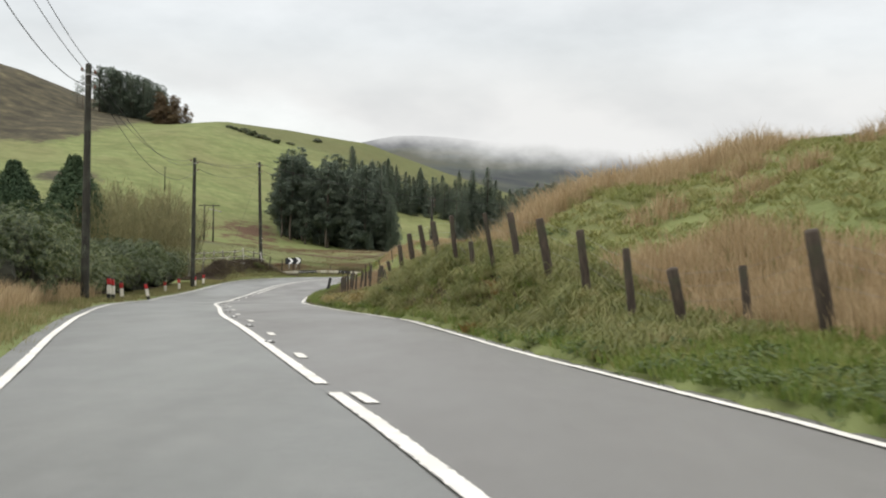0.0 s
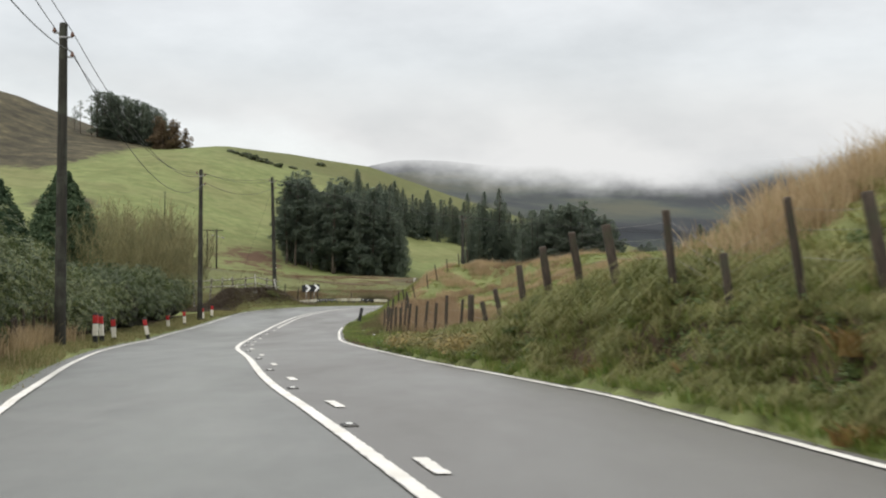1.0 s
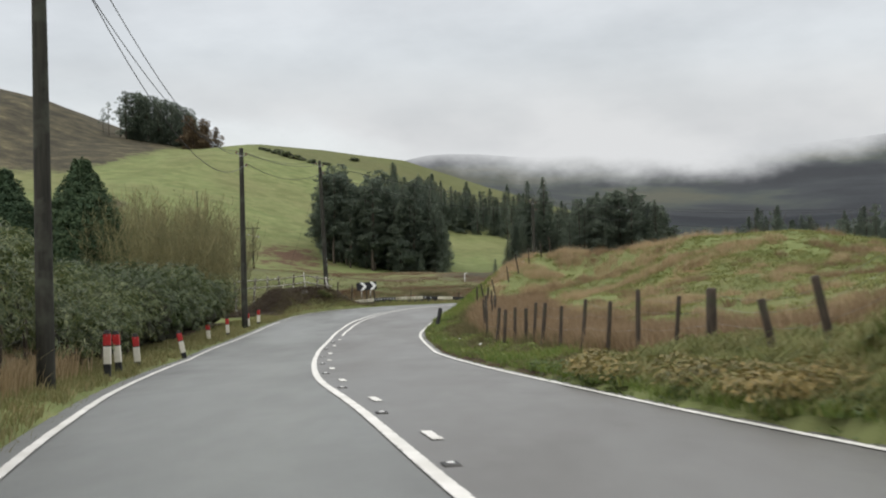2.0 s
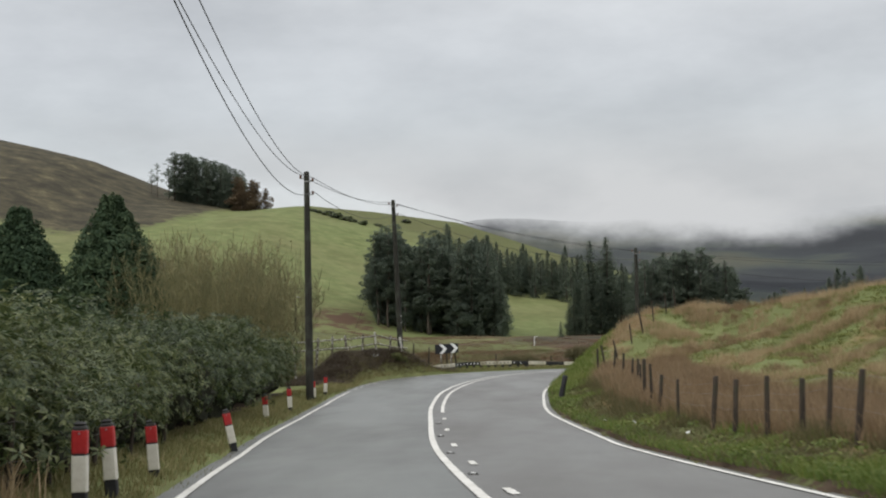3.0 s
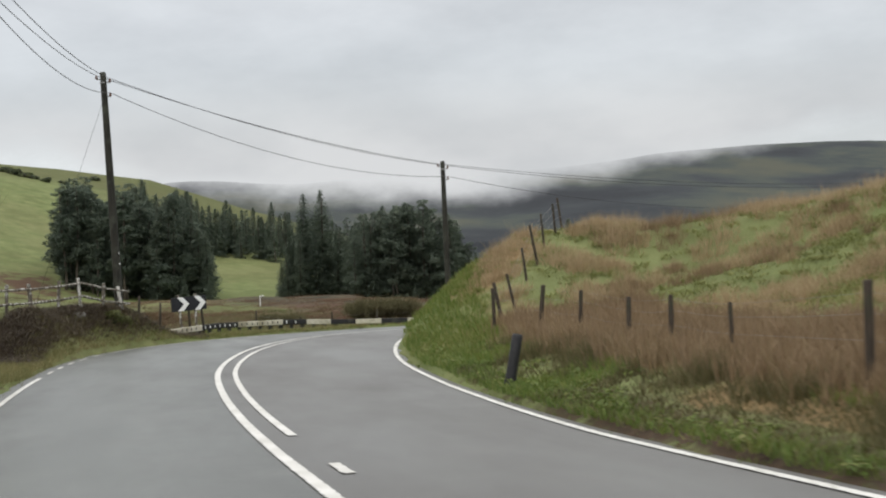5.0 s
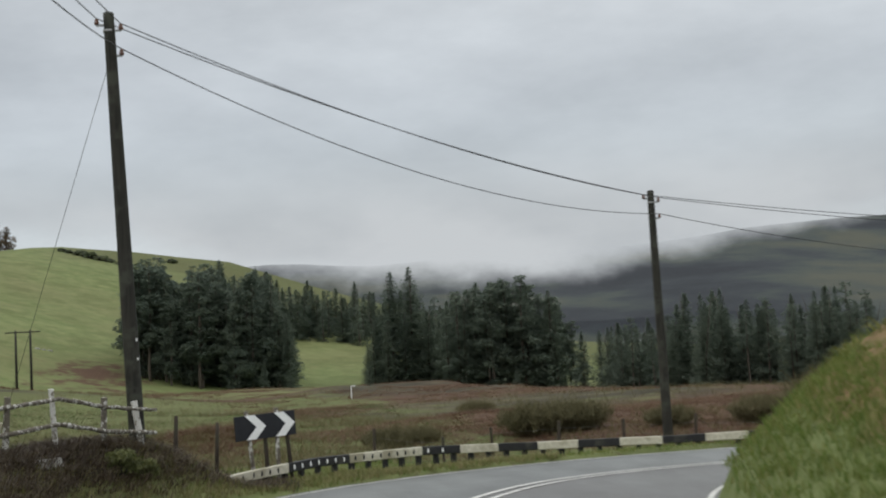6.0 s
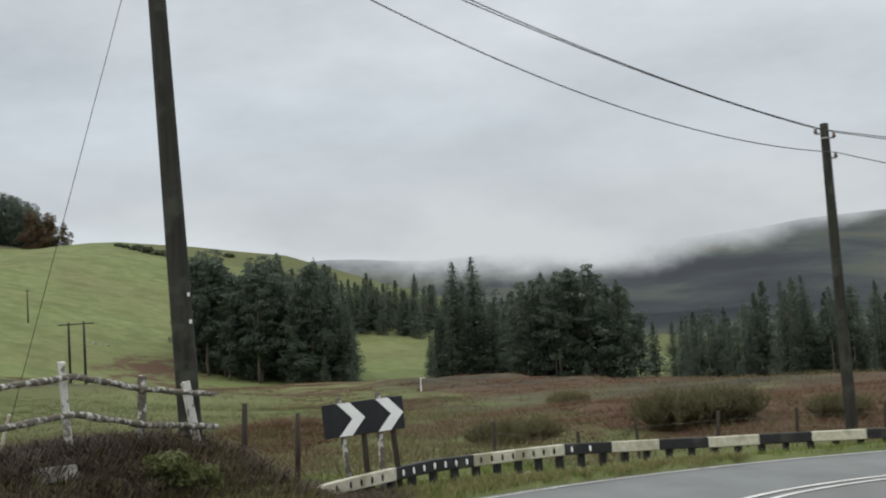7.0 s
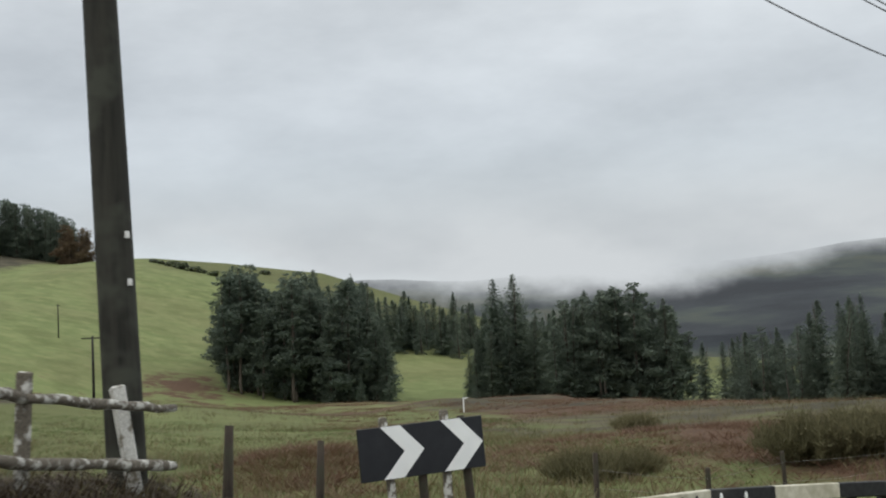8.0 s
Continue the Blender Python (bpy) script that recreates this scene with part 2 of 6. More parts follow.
def ground_material():
    """Pasture, dry moor grass, bracken, heath and bare soil with painted shade, spread by the land's own zones."""
    m, n, l, b = principled("hill_land", 0.95, 0.0, 0.15)

    def zone(name):
        a = n.new("ShaderNodeAttribute")
        a.attribute_name = name
        return a.outputs["Fac"]

    fine = noise_node(n, l, 3.0, 6.0, 0.65)
    mid = noise_node(n, l, 0.25, 5.0, 0.6)
    broad = noise_node(n, l, 0.022, 5.0, 0.6)
    green = ramp(n, l, mid, ((0.3, (0.122, 0.152, 0.056)), (0.55, (0.168, 0.198, 0.078)), (0.75, (0.220, 0.230, 0.102))))
    green = mix(n, l, math_node(n, l, "MULTIPLY", ramp(n, l, broad, ((0.45, (0, 0, 0)), (0.65, (1, 1, 1)))), 0.55), green, (0.175, 0.165, 0.08))
    tuft = noise_node(n, l, 0.09, 6.0, 0.7)
    green = mix(n, l, math_node(n, l, "MULTIPLY", ramp(n, l, tuft, ((0.47, (0, 0, 0)), (0.58, (1, 1, 1)))), 0.40), green, (0.090, 0.098, 0.036))
    green = mix(n, l, math_node(n, l, "MULTIPLY", zone("brow"), 0.65), green, (0.085, 0.088, 0.034))
    straw = ramp(n, l, fine, ((0.3, (0.12, 0.085, 0.04)), (0.7, (0.26, 0.18, 0.09))))
    brack = ramp(n, l, fine, ((0.3, (0.058, 0.036, 0.024)), (0.7, (0.125, 0.074, 0.046))))
    heath = ramp(n, l, noise_node(n, l, 0.11, 7.0, 0.72), ((0.38, (0.036, 0.033, 0.022)), (0.50, (0.062, 0.055, 0.036)), (0.58, (0.086, 0.076, 0.046)), (0.70, (0.16, 0.14, 0.08))))
    # blue-grey cast in the fell tones stands in for distance haze
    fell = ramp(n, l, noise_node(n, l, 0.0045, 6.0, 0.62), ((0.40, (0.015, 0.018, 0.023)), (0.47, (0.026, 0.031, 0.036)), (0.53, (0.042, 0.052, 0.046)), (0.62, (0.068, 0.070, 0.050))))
    earth_and_shade = ramp(n, l, fine, ((0.3, (0.03, 0.022, 0.015)), (0.7, (0.09, 0.062, 0.04))))

    def edge(name, source, k=0.9):
        s = math_node(n, l, "ADD", zone(name), math_node(n, l, "MULTIPLY", math_node(n, l, "SUBTRACT", source, 0.5), k))
        return ramp(n, l, s, ((0.38, (0, 0, 0)), (0.62, (1, 1, 1))))

    col = mix(n, l, edge("straw", mid, 1.2), green, straw)
    col = mix(n, l, edge("bracken", mid, 1.3), col, brack)
    col = mix(n, l, edge("heath", mid), col, heath)
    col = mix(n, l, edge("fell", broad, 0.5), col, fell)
    col = mix(n, l, edge("earth_and_shade", fine), col, earth_and_shade)
    l.new(col, b.inputs["Base Color"])
    bump(n, l, b, fine, 0.6, 0.12)
    return m


M_ASPHALT, M_PAINT, M_GROUND = asphalt_material(), paint_material(), ground_material()


# ---- mesh helpers ----
def mesh_data(name, verts, faces, material, smooth=False):
    me = bpy.data.meshes.new(name)
    me.from_pydata([tuple(map(float, v)) for v in verts], [], [tuple(map(int, q)) for q in faces])
    me.materials.append(material)
    if smooth:
        me.polygons.foreach_set("use_smooth", [True] * len(me.polygons))
    me.update()
    return me


def fast_mesh(name, verts, tris, material):
    """A large mesh of triangles from arrays."""
    me = bpy.data.meshes.new(name)
    v, t = np.asarray(verts, np.float32), np.asarray(tris, np.int32)
    me.vertices.add(len(v))
    me.vertices.foreach_set("co", v.ravel())
    me.loops.add(t.size)
    me.loops.foreach_set("vertex_index", t.ravel())
    me.polygons.add(len(t))
    me.polygons.foreach_set("loop_start", np.arange(0, t.size, 3, dtype=np.int32))
    me.polygons.foreach_set("loop_total", np.full(len(t), 3, np.int32))
    me.materials.append(material)
    me.update(calc_edges=True)
    return me


def part(name, me, parent, m=None, label=""):
    ob = new(name, me)
    ob.parent = parent
    if m is not None:
        ob.matrix_basis = m
    return tagged(ob, label)


def empty(name, m, label, category, group=""):
    ob = new(name)
    ob.matrix_world = m
    return tagged(ob, label, category, group)


def lathe(name, profile, material, sides=12, smooth=True, wobble=0.0, seed=1):
    """A round body from (radius, height) pairs, closed at both ends."""
    rng = np.random.default_rng(seed)
    v, q = [], []
    for r, z in profile:
        k = 1 + wobble * rng.normal(size=sides)
        a = np.arange(sides) * 2 * np.pi / sides
        v += [(r * k[i] * math.cos(a[i]), r * k[i] * math.sin(a[i]), z) for i in range(sides)]
    for j in range(len(profile) - 1):
        for i in range(sides):
            i2 = (i + 1) % sides
            q.append((j * sides + i, j * sides + i2, (j + 1) * sides + i2, (j + 1) * sides + i))
    q.append(tuple(range(sides - 1, -1, -1)))
    q.append(tuple(range((len(profile) - 1) * sides, len(profile) * sides)))
    return mesh_data(name, v, q, material, smooth)


def box(name, sx, sy, sz, material, bevel=0.01, base=True, jitter=0.0, seed=1):
    """A box with bevelled edges, standing on z = 0 or centred."""
    bm = bmesh.new()
    bmesh.ops.create_cube(bm, size=1.0)
    for v in bm.verts:
        v.co = Vector((v.co.x * sx, v.co.y * sy, (v.co.z + (0.5 if base else 0)) * sz))
    if bevel:
        bmesh.ops.bevel(bm, geom=list(bm.edges), offset=bevel, segments=1, affect="EDGES")
    if jitter:
        rng = random.Random(seed)
        for v in bm.verts:
            v.co += Vector([rng.uniform(-jitter, jitter) for _ in range(3)])
    me = bpy.data.meshes.new(name)
    bm.to_mesh(me)
    bm.free()
    me.materials.append(material)
    return me


def tube(name, points, radii, material, sides=8):
    """A round bar along points."""
    p = np.array(points, float)
    r = np.broadcast_to(np.array(radii, float), (len(p),))
    d = np.gradient(p, axis=0)
    d /= np.linalg.norm(d, axis=1)[:, None] + 1e-9
    up = np.where(np.abs(d[:, 2:3]) > 0.9, np.array([[1.0, 0, 0]]), np.array([[0, 0, 1.0]]))
    s = np.cross(d, up)
    s /= np.linalg.norm(s, axis=1)[:, None]
    u = np.cross(s, d)
    a = np.arange(sides) * 2 * np.pi / sides
    v = (p[:, None] + r[:, None, None] * (np.cos(a)[None, :, None] * s[:, None] + np.sin(a)[None, :, None] * u[:, None])).reshape(-1, 3)
    q = []
    for j in range(len(p) - 1):
        for i in range(sides):
            i2 = (i + 1) % sides
            q.append((j * sides + i, j * sides + i2, (j + 1) * sides + i2, (j + 1) * sides + i))
    q.append(tuple(range(sides - 1, -1, -1)))
    q.append(tuple(range((len(p) - 1) * sides, len(p) * sides)))
    return mesh_data(name, v, q, material, True)


# ---- the road's lines and the lie of the land ----
def spline(points, step=0.5):
    """A smooth line through points, at even steps."""
    p = np.array(points, float)
    ext = np.vstack([2 * p[0] - p[1], p, 2 * p[-1] - p[-2]])
    out = []
    for i in range(1, len(ext) - 2):
        a, b, c, d = ext[i - 1:i + 3]
        for t in np.linspace(0, 1, 24, endpoint=False):
            out.append(0.5 * (2 * b + (c - a) * t + (2 * a - 5 * b + 4 * c - d) * t * t + (3 * b - a - 3 * c + d) * t ** 3))
    out = np.array(out + [p[-1]])
    s = np.concatenate([[0], np.cumsum(np.linalg.norm(np.diff(out, axis=0), axis=1))])
    k = np.arange(0, s[-1], step)
    return np.stack([np.interp(k, s, out[:, 0]), np.interp(k, s, out[:, 1])], 1)


EDGE_L = spline([(8.0, -46), (4.6, -30), (1.5, -14), (-1.4, 0), (-4.4, 13.4), (-6.8, 23.5), (-9.2, 34.3), (-11.2, 43.8), (-13.2, 55.3), (-15.45, 72.3), (-16.85, 90), (-17.5, 105), (-17.0, 114.5), (-15.2, 120.3), (-12.3, 124.6), (-8.1, 127.3), (-3.4, 128.5), (3.0, 128.4), (12, 125.6), (24, 119), (40, 108)])
CENTRE = spline([(11.6, -46), (8.2, -30), (4.9, -14), (1.75, 0), (-1.1, 13.1), (-3.5, 24.4), (-5.6, 34.2), (-7.55, 45.2), (-9.4, 55.5), (-11.15, 70), (-12.1, 82), (-12.75, 92), (-13.0, 102.5), (-12.5, 110), (-11.5, 115.5), (-10.0, 119.7), (-7.6, 122.6), (-3.6, 123.9), (3.0, 123.6), (11, 121.2), (22.5, 115.2), (38, 104.5)])
EDGE_R = spline([(15.2, -46), (11.8, -30), (8.3, -14), (5.1, 0), (2.6, 11.9), (1.0, 20.4), (-1.1, 33), (-3.5, 44.4), (-5.3, 54.5), (-6.85, 65.6), (-7.75, 75.2), (-8.5, 86), (-8.55, 94.5), (-8.35, 102.5), (-7.75, 109), (-6.7, 114.8), (-5.2, 118.6), (-2.6, 120.4), (2.6, 120.0), (10, 117.4), (21, 111.5), (36, 101)])


def road_height(y):
    return np.interp(y, [-30, -10, 10, 30, 50, 70, 85, 95, 105, 115, 125, 135, 170], [0.1, 0.04, -0.04, -0.35, -0.88, -1.5, -1.68, -1.7, -1.6, -1.42, -1.26, -1.2, -1.2])


def tail_height(k):
    """Past the bend the road drops gently."""
    return road_height(124.0) - 0.02 * np.clip(0.5 * (k - np.argmax(CENTRE[:, 1])) + 5.0, 0, 14)


def beside(line, x, y):
    """How far points lie to the right of a line (left: negative), and the nearest place on it."""
    p = np.stack([np.ravel(x), np.ravel(y)], 1).astype(float)
    d = np.gradient(line, axis=0)
    best, near = np.empty(len(p)), np.empty(len(p), int)
    for i in range(0, len(p), 4000):
        q = p[i:i + 4000]
        d2 = (q[:, None, 0] - line[None, :, 0]) ** 2 + (q[:, None, 1] - line[None, :, 1]) ** 2
        k = d2.argmin(1)
        t, o = d[k], q - line[k]
        t = t / np.linalg.norm(t, axis=1)[:, None]
        side = t[:, 1] * o[:, 0] - t[:, 0] * o[:, 1]
        far = np.sqrt(d2[np.arange(len(q)), k])
        best[i:i + 4000] = np.where(far < 3, side, np.sign(side) * far)
        near[i:i + 4000] = k
    return best.reshape(np.shape(x)), near.reshape(np.shape(x))


def step(a, b, v):
    t = np.clip((v - a) / (b - a), 0, 1)
    return t * t * (3 - 2 * t)


def bell(v, centre, width):
    return np.exp(-((v - centre) / width) ** 2)


def wave(x, y, k, seed):
    """A cheap uneven surface, about -1 to 1."""
    r = np.random.default_rng(seed)
    s = 0
    for _ in range(6):
        a, ph, g = r.uniform(0, 2 * np.pi), r.uniform(0, 6.28), r.uniform(0.6, 1.7)
        s = s + np.sin(k * g * (x * np.cos(a) + y * np.sin(a)) + ph)
    return s / 3.2


def far_land(x, y):
    """The valley floor, the green hill, and the fells behind."""
    valley = np.interp(y, [-400, 0, 60, 130, 160, 250, 330, 420, 900], [2.0, 0.4, -0.6, -1.2, -1.4, -0.6, 0.6, 1.5, 8.0])
    ridge = np.interp(x, [-2500, -700, -400, -230, -190, -160, -120, -100, -70, -36, 0, 40, 90, 200], [170, 132, 107, 86, 75, 60, 53.5, 56, 53, 47.5, 34, 21, 8, 0])
    foot = np.interp(x, [-200, -110, -60, -10, 60], [190, 215, 320, 385, 400])
    rise = np.clip((y - foot) / (600 - foot), 0, 1)
    hill = ridge * np.where(y < 600, rise ** 1.25 * (1.25 - 0.25 * rise), 1.0) * (1 - 0.6 * step(700, 1400, y))
    spur = 16 * bell(x, -62, 26) * bell(y, 235, 45) * 0.35
    fell_top = np.interp(x / np.maximum(y, 400) * 2000, [-900, -200, -120, -72, 0, 100, 300, 460, 640, 900, 1400, 2600], [100, 114, 122, 134, 143, 147, 151, 157, 172, 177, 178, 166])
    fell = fell_top * step(800, 2000, y) ** 0.8
    rough = 3.0 * wave(x, y, 0.012, 4) * step(500, 900, y) + 9 * wave(x, y, 0.006, 9) * step(1000, 1800, y) + 0.5 * wave(x, y, 0.05, 2) * step(170, 300, y) + 1.5 * wave(x, y, 0.028, 37) * step(360, 470, y) * (1 - step(700, 900, y)) + 0.35 * wave(x, y, 0.17, 38) * step(136, 150, y) * (1 - step(330, 400, y))
    heathbank = 1.5 * bell(x, -9, 8) * bell(y, 258, 20)
    dip = -3.4 * step(12, 26, x) * step(195, 270, y) * (1 - step(420, 520, y))
    west = 20 * step(-120, -500, x) * step(500, 100, y)
    east = 30 * step(60, 500, x) * step(600, 100, y)
    return valley + np.maximum(hill, 0) + fell + rough + spur + west + east + heathbank + dip


def land(x, y, full=False):
    """The height of the ground at places x, y."""
    x, y = np.asarray(x, float), np.asarray(y, float)
    sr, _ = beside(EDGE_R, x, y)
    sl, _ = beside(EDGE_L, x, y)
    _, nc = beside(CENTRE, x, y)
    yr = CENTRE[nc, 1]
    tail = nc > np.argmax(CENTRE[:, 1])
    zr = np.where(tail, tail_height(nc), road_height(yr))
    out_r, out_l = sr, -sl
    far = far_land(x, y)
    # right of the road: roadside bank, hillside, wet field, knoll inside the bend
    hill1 = 2.6 * step(2.0, 11.0, out_r) * (1 - step(40, 57, y)) * (1 - 0.5 * step(20, 45, out_r))
    brow = np.interp(y, [10, 16, 20.5, 22.5, 24.5, 28, 31, 35, 38, 40, 42, 44, 46, 49, 54], [0.0, 0.02, 0.15, 0.48, 0.74, 1.05, 1.30, 1.40, 1.30, 1.08, 0.70, 0.38, 0.30, 0.26, 0.0])
    lumps = 0.36 * wave(x, y, 2.6, 62) + 0.18 * wave(x, y, 5.2, 63)
    bank = brow * (step(0.55, 1.75, out_r) + lumps * bell(out_r, 1.4, 0.8)) * (1 - 0.5 * step(6.0, 14.0, out_r))
    bank = bank + 0.66 * step(2.3, 4.0, out_r) * bell(y, 33.5, 6.5) * (1 - step(4.6, 7.6, out_r))
    field = 0.10 + 0.25 * step(0.8, 3, out_r) + 0.085 * np.clip(out_r - 4, 0, 16)
    rising = np.interp(y, [80, 88, 95, 100, 103, 105.3, 107.2, 108.5, 110.5, 112.5, 116], [0.0, 0.15, 0.3, 0.45, 0.7, 0.95, 1.55, 1.9, 2.6, 2.95, 3.0])
    steep = np.clip((out_r - 0.12) / 3.9, 0, 1)
    flank = 0.96 * steep ** 0.72 * step(106, 112, y) + (0.35 * steep ** 0.75 + 0.65 * step(-0.6, 4.2, out_r)) * (1 - step(106, 112, y))
    knoll = rising * flank * (out_r > 0.15) + 0.75 * step(4, 16, out_r) * bell(y, 94, 24) + 1.8 * step(0.5, 8, x) * bell(y, 103, 8.5) * (1 - step(25, 40, x)) * step(3, 7, out_r) + 0.16 * wave(x, y, 0.9, 66) * step(2.5, 5, out_r) * step(56, 70, y)
    slope_r = field + (hill1 + bank + knoll + 0.05 * wave(x, y, 1.1, 3) + 0.16 * wave(x, y, 0.45, 5) * step(2, 6, out_r))
    right = zr + slope_r * (1 - step(45, 130, out_r)) + (far - zr) * step(45, 130, out_r)
    # left: verge, low heather bank by the rail fence, field
    lbank = (1.36 + 0.12 * wave(x, y, 1.6, 67)) * bell(out_l, 2.1, 1.1) * step(109.5, 115.0, y) * (1 - step(121.8, 124.3, y)) * (1 - step(-13.5, -11.5, x))
    lfield = 0.06 + 0.1 * step(0.4, 1.5, out_l) + 0.35 * step(3, 10, out_l) * (1 - step(100, 125, y))
    dip = -0.42 * step(0.7, 2.4, out_l) * (1 - step(7, 14, out_l)) * step(-12.5, -8.5, x) * step(122, 126, y)
    slope_l = lfield + lbank + dip + 0.04 * wave(x, y, 1.1, 8) + 0.1 * wave(x, y, 0.4, 6) * step(2, 6, out_l)
    bracken_bank = 0.6 * bell(y, 153 + 0.12 * x, 9) * step(-13, -5, x) * (1 - step(60, 100, x)) * (0.85 + 0.22 * wave(x, y, 0.16, 39) + 0.10 * wave(x, y, 0.5, 41)) + 0.8 * bell(x, -16.5, 2.6) * bell(y, 143, 4)
    slope_l = slope_l + bracken_bank * (out_l > 6)
    left = zr + slope_l * (1 - step(8, 70, out_l)) + (far - zr) * step(8, 70, out_l)
    z = np.where(out_r > 0, right, np.where(out_l > 0, left, zr - 0.10))
    on_road = (out_r <= 0.30) & (out_l <= 0.42)
    z = np.where(on_road, zr - 0.10, z)
    if full:
        return z, out_r, out_l, zr
    return z


def at(x, y):
    return float(land(np.array([x]), np.array([y]))[0])


def axis(fine, lo, hi, growth, reach):
    mid = list(np.arange(lo, hi, fine))
    a, d = [], fine
    p = lo
    while p > -reach:
        d *= growth
        p -= d
        a.append(p)
    b, d, p = [], fine, mid[-1]
    while p < reach:
        d *= growth
        p += d
        b.append(p)
    return np.array(a[::-1] + mid + b)


def build_ground():
    gx, gy = axis(0.34, -26, 16, 1.075, 4200), axis(0.42, -4, 142, 1.06, 4200)
    X, Y = np.meshgrid(gx, gy)
    z, o_r, o_l, zr = land(X, Y, True)
    nx, ny = len(gx), len(gy)
    idx = np.arange(nx * ny).reshape(ny, nx)
    q = np.stack([idx[:-1, :-1], idx[:-1, 1:], idx[1:, 1:], idx[1:, :-1]], -1).reshape(-1, 4)
    me = bpy.data.meshes.new("ground")
    v = np.stack([X, Y, z], -1).reshape(-1, 3).astype(np.float32)
    me.vertices.add(len(v))
    me.vertices.foreach_set("co", v.ravel())
    me.loops.add(q.size)
    me.loops.foreach_set("vertex_index", q.ravel().astype(np.int32))
    me.polygons.add(len(q))
    me.polygons.foreach_set("loop_start", np.arange(0, q.size, 4, dtype=np.int32))
    me.polygons.foreach_set("loop_total", np.full(len(q), 4, np.int32))
    me.update(calc_edges=True)
    me.polygons.foreach_set("use_smooth", np.ones(len(q), bool))
    x, y, zz, r, lft = X.ravel(), Y.ravel(), z.ravel(), o_r.ravel(), o_l.ravel()
    near = (np.abs(x) < 200) & (y < 200)
    straw = np.where((r > 1.5) & near, 0.16 + 0.06 * step(46, 54, y) + 0.45 * bell(r, 3.6, 2.0) * step(46, 54, y) + 0.26 * wave(x, y, 0.5, 12), 0.0)
    straw += 0.22 * ((lft > 3) & (y > 125) & (y < 210)) * (0.5 + 0.5 * wave(x, y, 0.06, 14))
    brack = step(130, 138, y) * (1 - step(330, 380, y)) * step(-18 + 0.02 * y, -4 + 0.03 * y, x) * (0.80 + 0.26 * wave(x, y, 0.07, 21))
    brack += 0.62 * bell(x, -53, 12) * bell(y, 368, 16) + 0.8 * bell(x, -12, 6) * bell(y, 200, 12)
    brack += step(126, 132, y) * (1 - step(200, 260, y)) * step(-40, -26, x) * (1 - step(-14, -8, x)) * (0.06 + 0.42 * wave(x, y, 0.16, 22))
    brack += 0.9 * bell(y, 262, 28) * bell(x, -30, 30) + 0.55 * bell(y, 330, 30) * bell(x, -20, 60)
    heath = step(-110, -138, x - 0.16 * (y - 560) + 9 * wave(x, y, 0.03, 36)) * step(432, 478, y + 12 * wave(x, y, 0.04, 40)) * (1 - step(1500, 1800, y)) * 1.0
    heath = np.maximum(heath, step(124, 130, y) * (1 - step(330, 372, y)) * step(-85, -55, x) * (1 - step(10, 30, x)) * (0.20 + 0.34 * wave(x, y, 0.09, 24) + 0.16 * step(-14, -4, x)))
    heath = np.maximum(heath, step(0.9, 1.5, lft) * (1 - step(4.0, 5.5, lft)) * step(108, 111, y) * (1 - step(123, 125, y)))
    heath = np.maximum(heath, 0.95 * bell(x, -106, 11) * bell(y, 374, 18))
    wet = step(124, 130, y) * (1 - step(240, 330, y)) * step(-75, -50, x) * (1 - step(0, 12, x)) * (0.75 + 0.2 * wave(x, y, 0.15, 69))
    brow = wet + step(-5, 7, y - 538 + 0.6 * (x + 74) + 5 * wave(x, y, 0.06, 35)) * step(-104, -86, x)
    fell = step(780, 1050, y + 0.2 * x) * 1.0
    # besides bare soil, paints shade under the rhododendrons and between bank tussocks
    earth_and_shade = np.where(near, (0.60 * bell(r, 0.5, 0.6) * (0.25 + 0.75 * bell(y, 68, 15)) + 0.55 * bell(r, 0.9, 0.9) * step(46, 58, y) * (1 - step(88, 102, y)) + 0.85 * bell(r, 1.4, 0.9) * bell(y, 33, 14)) * (0.95 + 0.25 * wave(x, y, 1.3, 61)) + 0.5 * bell(lft, 0.35, 0.25) + 0.9 * step(1.7, 2.6, lft) * (1 - step(7, 9, lft)) * step(34, 40, y) * (1 - step(100, 104, y)), 0.0)
    for name, val in (("straw", straw), ("bracken", brack), ("heath", heath), ("fell", fell), ("earth_and_shade", earth_and_shade), ("brow", brow)):
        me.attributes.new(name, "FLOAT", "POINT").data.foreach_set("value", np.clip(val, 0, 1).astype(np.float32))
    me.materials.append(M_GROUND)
    return tagged(new("ground", me), "rough green and brown hill pasture with bracken and heath", "ground", kind="structure")


ground = build_ground()


def strip(name, line_a, line_b, material, lift, cols=1):
    """A band of road surface between two lines of equal length."""
    n = min(len(line_a), len(line_b))
    v, q = [], []
    for i in range(n):
        for j in range(cols + 1):
            k = j / cols
            p = line_a[i] * (1 - k) + line_b[i] * k
            v.append((p[0], p[1], lift(p, i)))
    for i in range(n - 1):
        for j in range(cols):
            a = i * (cols + 1) + j
            q.append((a, a + 1, a + cols + 2, a + cols + 1))
    return mesh_data(name, v, q, material, True)


def shifted(line, d):
    """A line moved d metres to its right."""
    t = np.gradient(line, axis=0)
    t /= np.linalg.norm(t, axis=1)[:, None]
    return line + d * np.stack([t[:, 1], -t[:, 0]], 1)


TOP = int(np.argmax(CENTRE[:, 1]))


def surface(p):
    """The road surface's height at a place."""
    _, k = beside(CENTRE, np.array([p[0]]), np.array([p[1]]))
    k = int(k[0])
    return float(tail_height(k)) if k > TOP else float(road_height(CENTRE[k, 1]))


